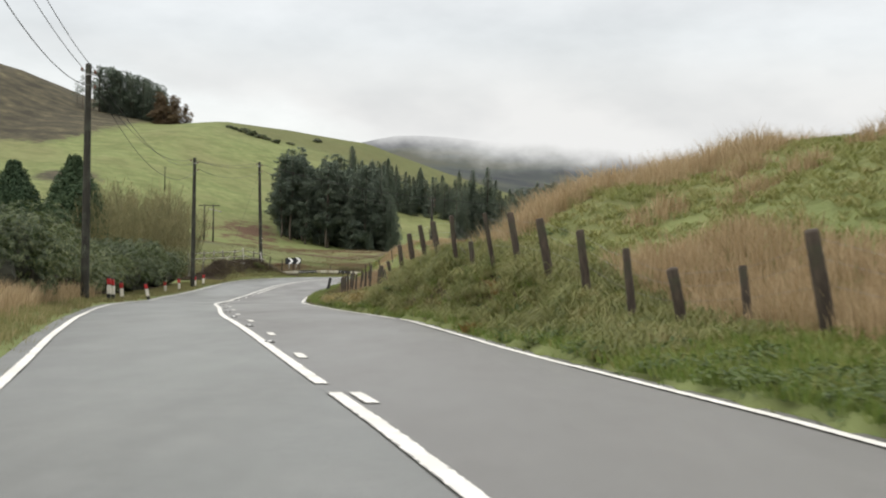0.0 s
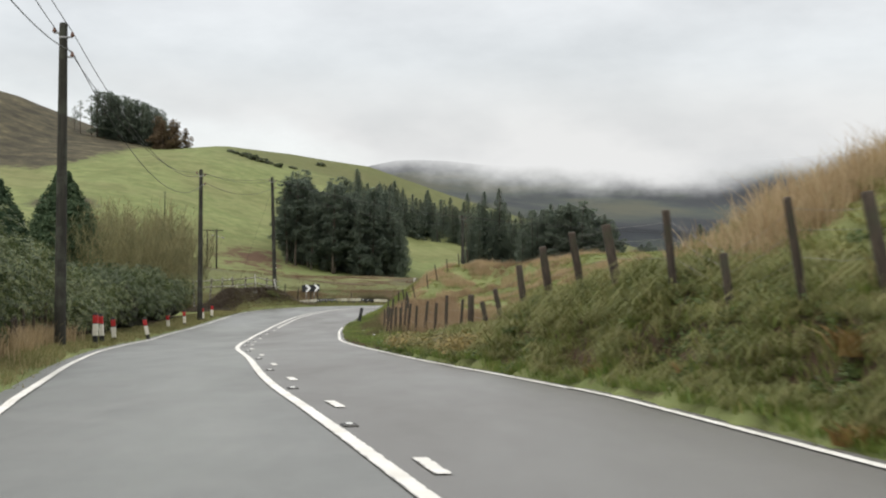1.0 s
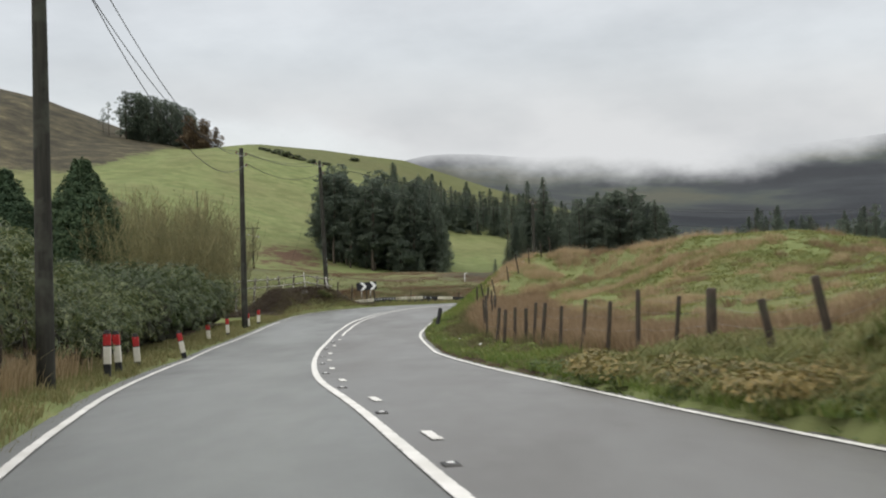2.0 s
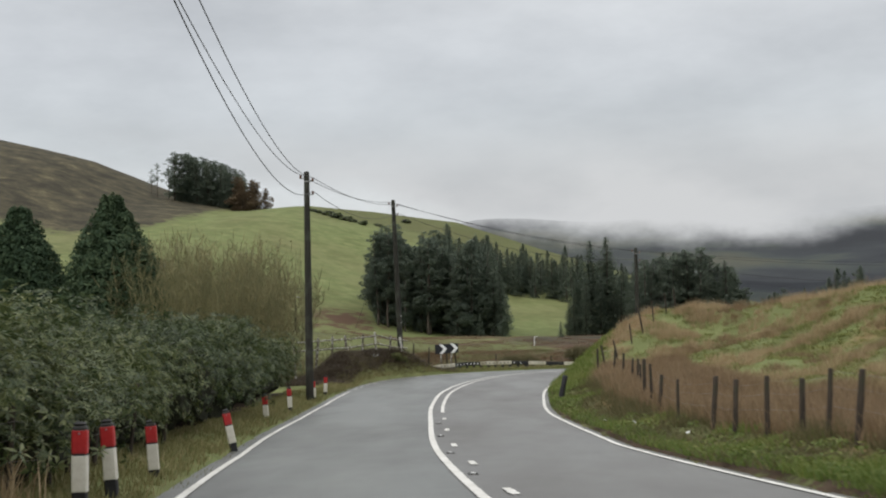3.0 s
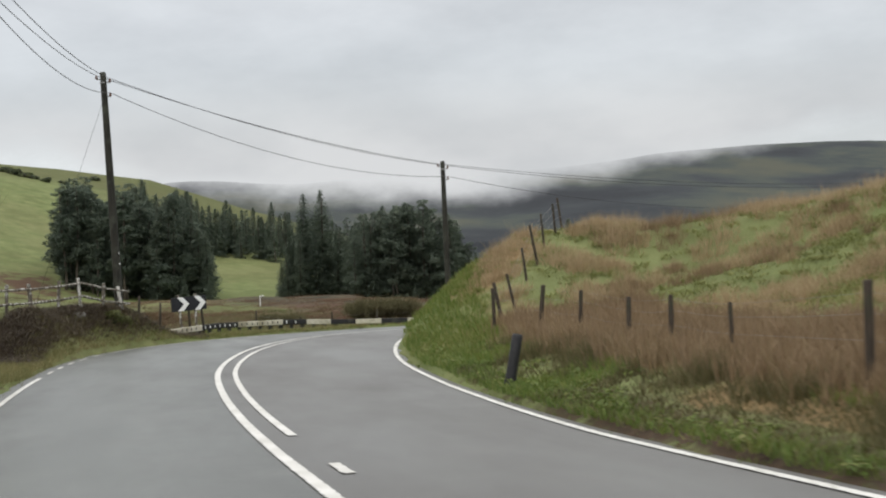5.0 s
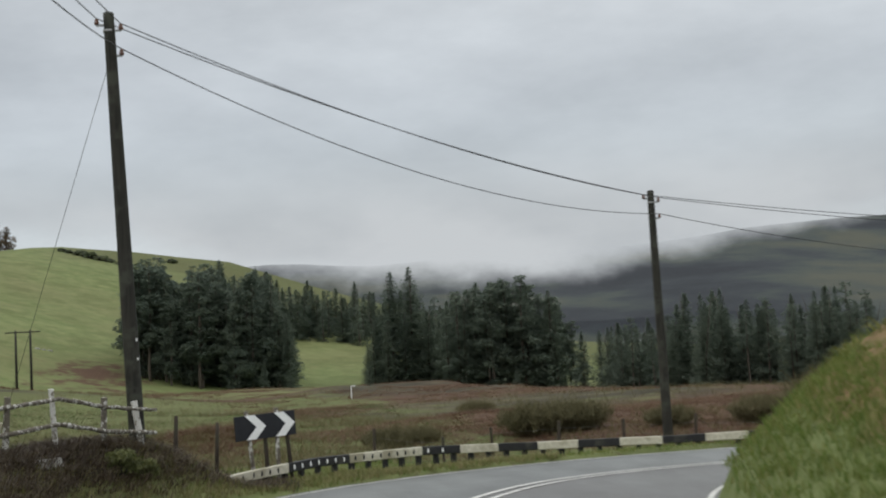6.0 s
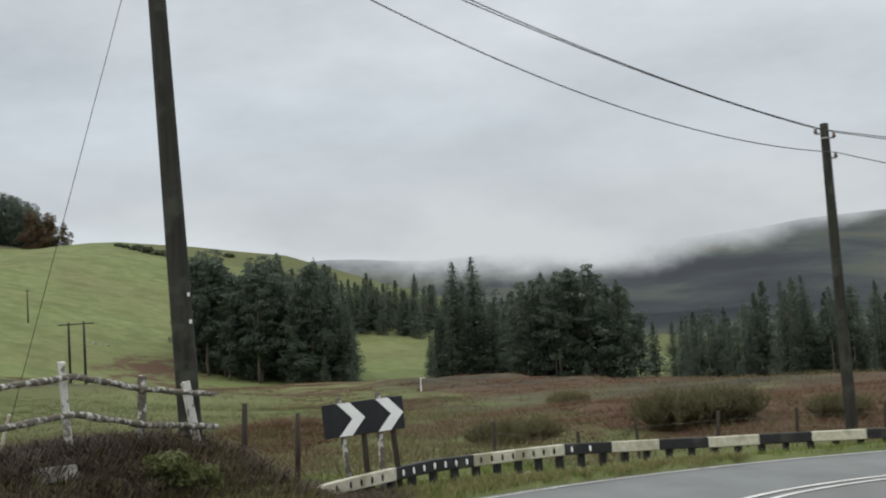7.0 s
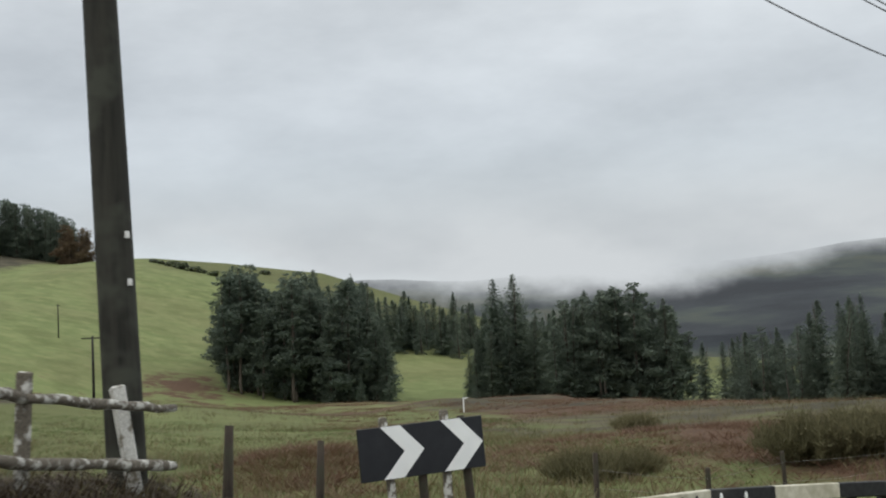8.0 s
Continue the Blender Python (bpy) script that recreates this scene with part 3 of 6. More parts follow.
def matched(line):
    """For each step of the centre line, the nearest place on another line."""
    out = []
    t = np.gradient(CENTRE, axis=0)
    for c in CENTRE:
        out.append(line[np.argmin(((line - c) ** 2).sum(1))])
    return np.array(out)


LM, RM = matched(shifted(EDGE_L, -0.34)), matched(shifted(EDGE_R, 0.22))
def built_road():
    v, q = [], []
    for i in range(len(CENTRE)):
        row = [LM[i] * (1 - k) + CENTRE[i] * k for k in (0.0, 0.33, 0.66, 0.97)] + [CENTRE[i]] + [CENTRE[i] * (1 - k) + RM[i] * k for k in (0.03, 0.34, 0.67, 1.0)]
        for p in row:
            v.append((p[0], p[1], surface(p)))
    w = 9
    for i in range(len(CENTRE) - 1):
        for j in range(w - 1):
            a = i * w + j
            q.append((a, a + 1, a + w + 1, a + w))
    me = mesh_data("road", v, q, M_ASPHALT, True)
    lane = [0.0] * 4 + [0.5] + [1.0] * 4
    me.attributes.new("lane", "FLOAT", "POINT").data.foreach_set("value", lane * len(CENTRE))
    me.attributes.new("track", "FLOAT", "POINT").data.foreach_set("value", [0.0, 1.0, 0.9, 0.0, 0.0, 0.0, 0.35, 0.35, 0.0] * len(CENTRE))
    return me


road = tagged(new("road", built_road()), "damp grey asphalt country road with a sharp bend", "road", kind="structure")


def painted(name, line, width, lift=0.012):
    a, b = shifted(line, -width / 2), shifted(line, width / 2)
    z = np.array([surface(p) for p in line])
    me = strip(name, a, b, M_PAINT, lambda p, i: z[i] + lift, 2)
    me.attributes.new("inner", "FLOAT", "POINT").data.foreach_set("value", [0.0, 1.0, 0.0] * (len(me.vertices) // 3))
    return me


markings = empty("road_marking", Matrix(), "white painted edge lines, centre lines and dashes on the asphalt", "road marking")
tagged(markings, kind="structure")
part("edge_line", painted("edge_line", EDGE_R, 0.13), markings)
i0 = int(np.argmin((EDGE_L[:, 0] + 17.45) ** 2 + (EDGE_L[:, 1] - 105.5) ** 2))
i1 = int(np.argmin((EDGE_L[:, 0] + 16.6) ** 2 + (EDGE_L[:, 1] - 116.5) ** 2))
part("edge_line", painted("edge_line", EDGE_L[:i0], 0.14), markings)
part("edge_line", painted("edge_line", EDGE_L[i1:], 0.11), markings)
for k in range(i0 + 2, i1 - 1, 4):
    part("dash", painted("dash", EDGE_L[k:k + 3], 0.11), markings)
gap = int(np.argmin(np.abs(CENTRE[:, 1] - 13.4)))
part("centre_line", painted("centre_line", CENTRE[:gap - 1], 0.16), markings)
part("centre_line", painted("centre_line", CENTRE[gap:], 0.16), markings)
SECOND = shifted(CENTRE, (0.20 + 0.22 * step(12, 32, CENTRE[:, 1]))[:, None])
e0 = int(np.argmin((SECOND[:, 1] - 87.2) ** 2 + (SECOND[:, 0] + 12.1) ** 2))
part("centre_line", painted("centre_line", SECOND[e0:], 0.14), markings)
cs = np.concatenate([[0], np.cumsum(np.linalg.norm(np.diff(SECOND, axis=0), axis=1))])
fine_second = np.stack([np.interp(np.arange(0, cs[-1], 0.1), cs, SECOND[:, 0]), np.interp(np.arange(0, cs[-1], 0.1), cs, SECOND[:, 1])], 1)
d1 = int(np.argmin((fine_second[:, 1] - 83.3) ** 2 + (fine_second[:, 0] + 11.75) ** 2))
for k in range(20):
    c = d1 - 60 * k
    if c > 8:
        part("dash", painted("dash", fine_second[c - 5:c + 6], 0.14), markings)


def road_stud():
    m = empty("road_stud", Matrix(), "small worn metal and rubber cat's-eye road stud", "road stud", "studs along the centre line")
    part("housing", box("housing", 0.16, 0.24, 0.022, M_BLACK, 0.008), m)
    part("reflector", box("reflector", 0.07, 0.03, 0.030, M_SIGN_WHITE, 0.006), m, pose(0, 0.03, 0.004))
    return m


stud = None
for k in range(20):
    c = d1 - 60 * k - 27
    if c < 8 or fine_second[c, 1] < 17:
        continue
    p = (fine_second[c] + shifted(fine_second, -0.40)[c]) / 2
    t = fine_second[c + 1] - fine_second[c - 1]
    m = pose(p[0], p[1], surface(p), 0, 0, math.degrees(math.atan2(-t[0], t[1])))
    if stud is None:
        stud = road_stud()
        stud.matrix_world = m
    else:
        copy_thing(stud, m)


# ---- poles and overhead wires ----
def utility_pole(x, y, base, top, r, seed, lean=(0.0, 0.0), tags=False):
    thing = empty("utility_pole", Matrix.Translation((x, y, base)), "tall dark creosoted wooden pole carrying overhead wires beside the road", "utility pole", "poles along the road")
    h = top - base
    prof = [(r * 1.12, -0.4), (r * 1.1, 0.3), (r, h * 0.35), (r * 0.88, h * 0.7), (r * 0.74, h - 0.12), (r * 0.72, h - 0.02), (r * 0.5, h)]
    me = lathe("shaft", prof, M_POLE, 14, True, 0.012, seed)
    for v in me.vertices:
        k = max(v.co.z, 0) / h
        v.co.x += lean[0] * k
        v.co.y += lean[1] * k
    part("shaft", me, thing)
    lx, ly = lean
    for side, drop in ((-1, 0.28), (1, 0.40), (1, 0.95)):
        arm = part("bracket", box("bracket", 0.22, 0.045, 0.045, M_STEEL, 0.006, False), thing, pose(lx + side * 0.15, ly, h - drop))
        part("insulator", lathe("insulator", [(0.02, -0.05), (0.05, -0.03), (0.055, 0.02), (0.03, 0.04), (0.045, 0.06), (0.02, 0.10)], M_PORCELAIN, 10), arm, pose(side * 0.10, 0, 0.05))
    part("band", lathe("band", [(r * 0.80, -0.03), (r * 0.80, 0.03)], M_STEEL, 14), thing, pose(lx, ly, h - 0.42))
    if tags:
        for z in tags:
            part("tag", box("tag", 0.04, 0.02, 0.06, M_TAG, 0.004, False), thing, pose(lx * (z - base) / h + r * 0.86, ly - r * 0.62, z - base), "small white plate")
    return thing


POLES = {"start": (-4.3, 2.0, -0.1, 9.2, 0.14), "a": (-13.48, 50.33, -0.85, 8.15, 0.15), "b": (-17.95, 95.9, -1.55, 7.74, 0.15), "c": (-16.58, 121.85, -0.9, 9.21, 0.155), "d": (-1.2, 136.75, -1.5, 6.9, 0.15), "end": (34.0, 150.0, -1.2, 6.2, 0.15)}
LEAN = {"c": (-0.32, 0.0)}
for i, (k, (x, y, b0, t0, r0)) in enumerate(POLES.items()):
    utility_pole(x, y, b0, t0, r0, 30 + i, LEAN.get(k, (0.0, 0.0)), tags=(2.21, 1.81) if k == "c" else False)


def overhead_wire(a, b, sag, r=0.012):
    n = 28
    t = np.linspace(0, 1, n)[:, None]
    p = np.array(a) * (1 - t) + np.array(b) * t
    p[:, 2] -= 4 * sag * (t * (1 - t))[:, 0]
    ob = new("overhead_wire", tube("overhead_wire", p, r, M_WIRE, 6))
    return tagged(ob, "dark sagging overhead cable strung between wooden poles", "overhead wire", "wires along the poles")


order = ["start", "a", "b", "c", "d", "end"]
for p0, p1 in zip(order, order[1:]):
    A, B = POLES[p0], POLES[p1]
    la, lb = LEAN.get(p0, (0.0, 0.0))[0], LEAN.get(p1, (0.0, 0.0))[0]
    length = math.hypot(A[0] - B[0], A[1] - B[1])
    for dx, drop, sag in ((-0.25, 0.13, 0.016), (0.25, 0.25, 0.019), (0.25, 0.80, 0.038)):
        overhead_wire((A[0] + la + dx, A[1], A[3] - drop), (B[0] + lb + dx, B[1], B[3] - drop), sag * length * {"a": 1.7 if drop < 0.5 else 1.1, "b": 0.8 if drop < 0.5 else 0.7, "c": 1.12}.get(p0, 1.0))
stay = empty("stay_wire", Matrix.Translation((-20.9, 126.8, at(-20.9, 126.8))), "thin steel stay wire from a pole top down to the field", "stay wire")
sz = POLES["c"][3] - 1.0 - stay.location.z
part("cable", tube("cable", [(0, 0, 0), (2.0, -2.45, sz * 0.5), (4.0, -4.9, sz)], 0.006, M_WIRE, 5), stay)
part("guard", tube("guard", [(0.02, -0.02, 0.1), (0.72, -0.95, sz * 0.19)], 0.035, M_CREAM, 8), stay, None, "pale yellow plastic guard")


def twin_poles(x, y, h, gap):
    z = at(x, y)
    thing = empty("twin_pole", Matrix.Translation((x, y, z)), "pair of thin dark poles with a crossbar in the far field", "utility pole")
    for s in (-0.5, 0.5):
        part("shaft", lathe("shaft", [(0.16, -0.5), (0.15, h * 0.6), (0.12, h)], M_POLE, 8), thing, pose(s * gap, 0, 0))
    part("crossbar", box("crossbar", gap * 2.4, 0.12, 0.14, M_POLE, 0.02, False), thing, pose(0, 0, h - 0.25))
    return thing


twin_poles(-45.0, 256.0, 7.2, 1.7)


def thin_pole(x, y, h):
    z = at(x, y)
    thing = empty("thin_pole", Matrix.Translation((x, y, z)), "single dark pole standing in the green hill pasture", "utility pole")
    part("shaft", lathe("shaft", [(0.16, -0.5), (0.14, h * 0.6), (0.11, h)], M_POLE, 8), thing)
    part("bracket", box("bracket", 0.9, 0.1, 0.1, M_POLE, 0.02, False), thing, pose(0, 0, h - 0.3))




# ---- marker posts on the left verge ----
def marker_post():
    h = 1.0
    thing = empty("marker_post", Matrix(), "black roadside marker post with red and white reflective bands", "marker post", "marker posts on the verge")
    part("body", box("body", 0.155, 0.115, h + 0.3, M_BLACK, 0.018), thing, pose(0, 0, -0.3))
    part("cap", box("cap", 0.13, 0.10, 0.045, M_BLACK, 0.02), thing, pose(0, 0, h - 0.002))
    part("red_band", box("red_band", 0.165, 0.125, 0.26, M_RED, 0.014), thing, pose(0, 0, h - 0.30), "red reflective band")
    part("white_band", box("white_band", 0.165, 0.125, 0.40, M_MARK_WHITE, 0.014), thing, pose(0, 0, h - 0.705), "dirty white band")
    part("bolt", lathe("bolt", [(0.012, -0.004), (0.012, 0.006), (0.005, 0.009)], M_STEEL, 8), thing, pose(0, -0.064, h - 0.08, 90, 0, 0))
    return thing


mk = marker_post()
first = True
for x, y, top, tilt, turn in ((-14.02, 56.1, 0.0, 0.5, 8), (-14.38, 58.4, -0.12, -4, 5), (-14.85, 62.0, -0.36, -4, 12), (-15.55, 70.8, -0.30, -12, 20), (-17.35, 83.7, -0.83, -4, 5), (-17.55, 89.1, -0.80, -3, 10), (-17.9, 96.7, -0.78, -2, 4), (-18.0, 100.4, -0.72, 2, 8)):
    m = pose(x, y, min(top, at(x, y) + 0.98) - 1.0, 0, tilt, turn)
    if first:
        mk.matrix_world = m
        first = False
    else:
        copy_thing(mk, m)


# ---- post-and-wire fences ----
def round_post(seed, h=1.35, r=0.062):
    rng = random.Random(seed)
    prof = [(r * 1.05, -0.35), (r, 0.0), (r * rng.uniform(0.95, 1.05), h * 0.5), (r * rng.uniform(0.9, 1.0), h - 0.03), (r * 0.8, h)]
    return lathe("fence_post", prof, M_POST, 9, True, 0.05, seed)


POST_MESHES = [round_post(100 + i, 1.12 + 0.05 * (i % 4), 0.050 + 0.007 * (i % 3)) for i in range(8)]


def wire_fence(name, places, label, wires=(0.55, 0.85, 1.08), lean=7, seed=5, tall=1.0, bias=0.0):
    rng = random.Random(seed)
    x0, y0 = places[0]
    origin = Vector((x0, y0, at(x0, y0)))
    thing = empty(name, Matrix.Translation(origin), label, "fence")
    tops = []
    for i, (x, y) in enumerate(places):
        z = at(x, y)
        m = pose(x - x0, y - y0, z - origin.z, rng.uniform(-lean, lean), (bias if y < 48 or y > 103.5 else 3) + rng.uniform(-lean, lean), rng.uniform(-30, 30))
        near_road = name == "wire_fence" and y < 50
        k = 1.22 if near_road else 0.80
        k = 2.0 if near_road and 15 < y < 17 else k * rng.uniform(0.85, 1.12)
        m = m @ Matrix.Diagonal((k, k, tall * ((1.06 if 15 < y < 17 else rng.uniform(0.76, 0.90) * (1.22 if 20 < y < 42 else 1.0)) if near_road else rng.uniform(0.82, 1.06)), 1))
        part("fence_post", POST_MESHES[rng.randrange(8)], thing, m)
        tops.append([m @ Vector((0.065, 0, w)) for w in wires])
    for k in range(len(wires)):
        pts = []
        for a, b in zip(tops, tops[1:]):
            pts += [a[k], (a[k] + b[k]) / 2 - Vector((0, 0, rng.uniform(0.0, 0.05)))]
        pts.append(tops[-1][k])
        part("wire", tube("wire", pts, 0.0022, M_FENCE_WIRE, 5), thing)
    return thing


def along(points, gap, seed=1, jitter=0.25):
    rng = random.Random(seed)
    line = spline(points, 0.1)
    out, i = [], 0
    while i < len(line):
        out.append((line[i, 0] + rng.uniform(-0.08, 0.08), line[i, 1]))
        i += int(10 * gap * (1 + rng.uniform(-jitter, jitter)))
    return out


NEAR = [(6.75, 7.0), (6.0, 10.0), (5.3, 13.0), (4.65, 16.0), (4.15, 18.0), (3.5, 19.3), (2.96, 20.6), (2.46, 22.6), (2.0, 24.6), (1.57, 27.2), (1.12, 28.8), (0.76, 30.8), (0.34, 32.8), (-0.08, 35.7), (-0.45, 37.9), (-0.85, 40.1), (-1.24, 42.0), (-1.57, 44.0), (-1.86, 46.0), (-2.25, 48.8)]
LOW = [(-2.5, 51.0), (-2.9, 53.2), (-3.25, 55.6), (-3.6, 58.0), (-3.95, 60.4), (-4.28, 62.8), (-4.45, 64.0), (-4.61, 65.2), (-4.88, 67.0), (-5.16, 69.0), (-5.36, 70.7), (-5.65, 74.4), (-5.74, 77.9), (-5.69, 80.4), (-5.61, 83.7), (-5.29, 88.6), (-5.1, 91.9), (-5.12, 94.3), (-5.24, 97.4), (-5.43, 100.2), (-5.95, 103.0)]
wire_fence("wire_fence", NEAR + LOW, "leaning dark wooden posts with slack wire along the roadside grass", lean=4, bias=-10)
wire_fence("hill_fence", [(-5.55, 103.9), (-4.86, 105.3), (-4.04, 107.25), (-3.38, 108.5), (-2.65, 110.5), (-1.8, 112.25), (-1.1, 114.0)], "old wooden posts and wire climbing the grassy knoll", lean=4, seed=9, bias=-9)
wire_fence("verge_fence", along([(-11.4, 37.0), (-12.9, 44.0), (-14.2, 51.0), (-15.3, 57.0), (-16.3, 64.0), (-17.3, 72.0)], 2.0, 4), "dark old posts with wire in front of the rhododendrons", lean=6, seed=14)
wire_fence("heath_fence", along([(-11.2, 132.2), (-6.5, 135.0), (-1.0, 136.8), (8.0, 137.0), (18.0, 134.5)], 2.3, 6), "short dark posts with wire behind the crash barrier", (0.5, 0.9), 5, 21, 0.85)


def plain_post(x, y, h, r, tilt, label):
    ob = new("road_post", lathe("road_post", [(r, -0.3), (r * 1.03, 0.1), (r * 0.97, h * 0.6), (r, h - 0.05), (r * 0.8, h)], M_BLACK, 10, True, 0.03, 4))
    ob.matrix_world = pose(x, y, at(x, y), 0, tilt, 0)
    return tagged(ob, label, "post")


plain_post(-7.95, 92.4, 0.95, 0.10, 12, "leaning black wooden post standing in the verge grass")


# ---- old rail fence on the heather bank ----
def rail_fence():
    pts = [(-16.45, 121.67), (-17.12, 120.38), (-17.78, 119.15), (-18.45, 117.8), (-19.1, 116.5), (-19.8, 115.1), (-20.5, 113.7), (-21.3, 112.3)]
    tops = [0.96, 1.06, 1.27, 1.16, 1.08, 1.05, 1.0, 0.95]
    thing = empty("rail_fence", Matrix.Translation((pts[0][0], pts[0][1], -0.3)), "weathered rail fence with flaking white paint on the heather bank", "fence")
    o = Vector((pts[0][0], pts[0][1], -0.3))
    rng = random.Random(2)
    for i, ((x, y), t) in enumerate(zip(pts, tops)):
        base = at(x, y) - 0.3
        h = t - base
        me = box("post", 0.105, 0.085, h, M_RAIL_PALE if i in (0, 2) else M_RAIL_WOOD, 0.015, True, 0.014, 40 + i)
        part("post", me, thing, pose(x - o.x, y - o.y, base - o.z, 0, (-9, 3, -3, 4, -5, 2, 5, -3)[i], 25))
    for drop, r in ((0.19, 0.045), (0.66, 0.048)):
        for i in range(0, len(pts) - 1):
            a = Vector((pts[i][0], pts[i][1], tops[i] - drop)) - o
            b = Vector((pts[i + 1][0], pts[i + 1][1], tops[i + 1] - drop)) - o
            if i == 0:
                a = a + (a - b) * 0.22
                a.z = tops[0] - o.z - drop - 0.03
            n = 10
            q = []
            for k in range(n):
                f = k / (n - 1)
                p = a * (1 - f) + b * f
                q.append(p + Vector((0.075 + rng.uniform(-0.010, 0.010), -0.05, rng.uniform(-0.010, 0.010))))
            rr = [r * rng.uniform(0.74, 1.08) for _ in range(n)]
            part("rail", tube("rail", q, rr, M_RAIL_WOOD, 9), thing)
    return thing


rail_fence()
low = new("stone_block", box("stone_block", 0.7, 0.25, 0.2, M_STONE, 0.05, True, 0.03, 3))
low.matrix_world = pose(-17.8, 118.2, at(-17.8, 118.2) - 0.1, 0, 0, 60)
tagged(low, "pale stone block half buried in the heather bank", "stone")


# ---- black and white crash barrier round the bend ----
RAIL = spline([(-15.43, 123.28), (-14.4, 124.8), (-13.0, 126.5), (-11.4, 128.0), (-9.73, 129.3), (-7.1, 130.7), (-3.94, 131.5), (0.5, 131.5), (6.0, 130.2), (14.0, 126.6), (24.0, 121.0)], 0.1)
RAIL_Z = np.interp(np.arange(len(RAIL)) * 0.1, [0, 1.8, 4.2, 8, 12, 16, 60], [-1.02, -0.92, -0.82, -0.84, -1.01, -1.11, -1.15])


def beam(a, b, material, name):
    """A piece of timber beam along the barrier's line."""
    p, z = RAIL[a:b + 1], RAIL_Z[a:b + 1]
    t = np.gradient(p, axis=0)
    t /= np.linalg.norm(t, axis=1)[:, None]
    side = np.stack([t[:, 1], -t[:, 0]], 1)
    sec = [(-0.05, -0.11), (0.06, -0.11), (0.075, -0.095), (0.075, 0.10), (0.06, 0.115), (-0.05, 0.115)]
    v, q = [], []
    for i in range(len(p)):
        for u, w in sec:
            v.append((p[i, 0] + side[i, 0] * u, p[i, 1] + side[i, 1] * u, z[i] + w))
    n = len(sec)
    for i in range(len(p) - 1):
        for j in range(n):
            j2 = (j + 1) % n
            q.append((i * n + j, i * n + j2, (i + 1) * n + j2, (i + 1) * n + j))
    q.append(tuple(range(n - 1, -1, -1)))
    q.append(tuple(range((len(p) - 1) * n, len(p) * n)))
    return mesh_data(name, v, q, material)


barrier = empty("crash_barrier", Matrix(), "low timber crash barrier painted in worn black and cream blocks", "crash barrier")
pos, i = 0, 0
while pos < len(RAIL) - 30:
    n = (16, 15, 22, 26)[i] if i < 4 else 13
    pale = i in (0, 1, 3) or (i > 3 and i % 2 == 1)
    me = beam(pos, pos + n, M_CREAM if pale else M_BLACK, "beam")
    block = part("beam", me, barrier, None, "cream-painted block" if pale else "black-painted block")
    if i in (0, 1, 2, 3) or i == 4:
        t = RAIL[pos + 1] - RAIL[pos]
        for k in range(pos + 2, pos + n - 1, 3 if i != 4 else 5):
            if i == 4 and k > pos + 8:
                break
            t = RAIL[k + 1] - RAIL[k - 1]
            side = np.array([t[1], -t[0]]) / np.linalg.norm(t)
            c = RAIL[k] + side * 0.080
            m = pose(c[0], c[1], RAIL_Z[k], 90, 0, math.degrees(math.atan2(t[1], t[0])))
            part("reflector", lathe("reflector", [(0.036, -0.008), (0.036, 0.006), (0.02, 0.010)], M_SIGN_WHITE if not pale else M_BLACK, 10, False), block, m @ Matrix.Diagonal((0.8, 1.7, 1, 1)))
    pos += n
    i += 1
for k in range(12, len(RAIL) - 20, 6):
    x, y = RAIL[k]
    g = at(x, y)
    t = RAIL[k + 1] - RAIL[k - 1]
    part("post", box("post", 0.13, 0.12, RAIL_Z[k] - g + 0.27, M_BLACK, 0.012, True, 0.006, k), barrier, pose(x + 0.02, y + 0.09, g - 0.25, 0, 0, math.degrees(math.atan2(t[1], t[0]))))


# ---- chevron sign ----
def chevron_sign():
    a, b = Vector((-14.79, 125.25, 0.42)), Vector((-13.38, 125.92, 0.50))
    d = b - a
    w = d.length
    h = 0.58
    thing = empty("chevron_sign", Matrix.Translation(a) @ Matrix.Rotation(math.atan2(d.y, d.x), 4, "Z") @ Matrix.Rotation(-math.asin(d.z / w), 4, "Y"), "black sharp-bend sign with two white chevrons on wooden posts", "road sign")
    part("panel", box("panel", w, 0.03, h, M_SIGN_BLACK, 0.006, False), thing, pose(w / 2, 0, -h / 2), "black panel")
    for x0 in (0.275, 1.025):
        x0 *= w / 1.56
        arrow, stroke = 0.25 * w / 1.56 * 1.1, 0.245
        prof = [(x0, 0), (x0 + stroke, 0), (x0 + stroke + arrow, -h / 2), (x0 + stroke, -h), (x0, -h), (x0 + arrow, -h / 2)]
        v = [(px, -0.019, pz * 0.985 - 0.004) for px, pz in prof] + [(px, -0.014, pz * 0.985 - 0.004) for px, pz in prof]
        q = [(0, 5, 2, 1), (5, 4, 3, 2), (6, 7, 8, 11), (11, 8, 9, 10)] + [(k, (k + 1) % 6, (k + 1) % 6 + 6, k + 6) for k in range(6)]
        part("chevron", mesh_data("chevron", v, q, M_SIGN_WHITE), thing, None, "white reflective chevron")
    zb = at(-14.1, 125.6) - 0.3 - 0.45
    for px, mat_, top, tl in ((0.36, M_RAIL_WOOD, 0.10, -4), (0.80, M_POST, -0.03, 2), (1.12, M_RAIL_WOOD, 0.11, 4), (1.34, M_POST, 0.02, -3)):
        part("post", lathe("post", [(0.055, zb - 0.4), (0.052, -0.8), (0.05, top - 0.02), (0.04, top)], mat_, 9, True, 0.04, int(px * 100)), thing, pose(px * w / 1.56, 0.075, 0, 0, tl * 0.6, 0))
    part("clamp", box("clamp", 0.09, 0.02, 0.03, M_STEEL, 0.004, False), thing, pose(0.36, 0.022, -0.12))
    part("clamp", box("clamp", 0.09, 0.02, 0.03, M_STEEL, 0.004, False), thing, pose(1.08, 0.022, -0.12))
    return thing


chevron_sign()


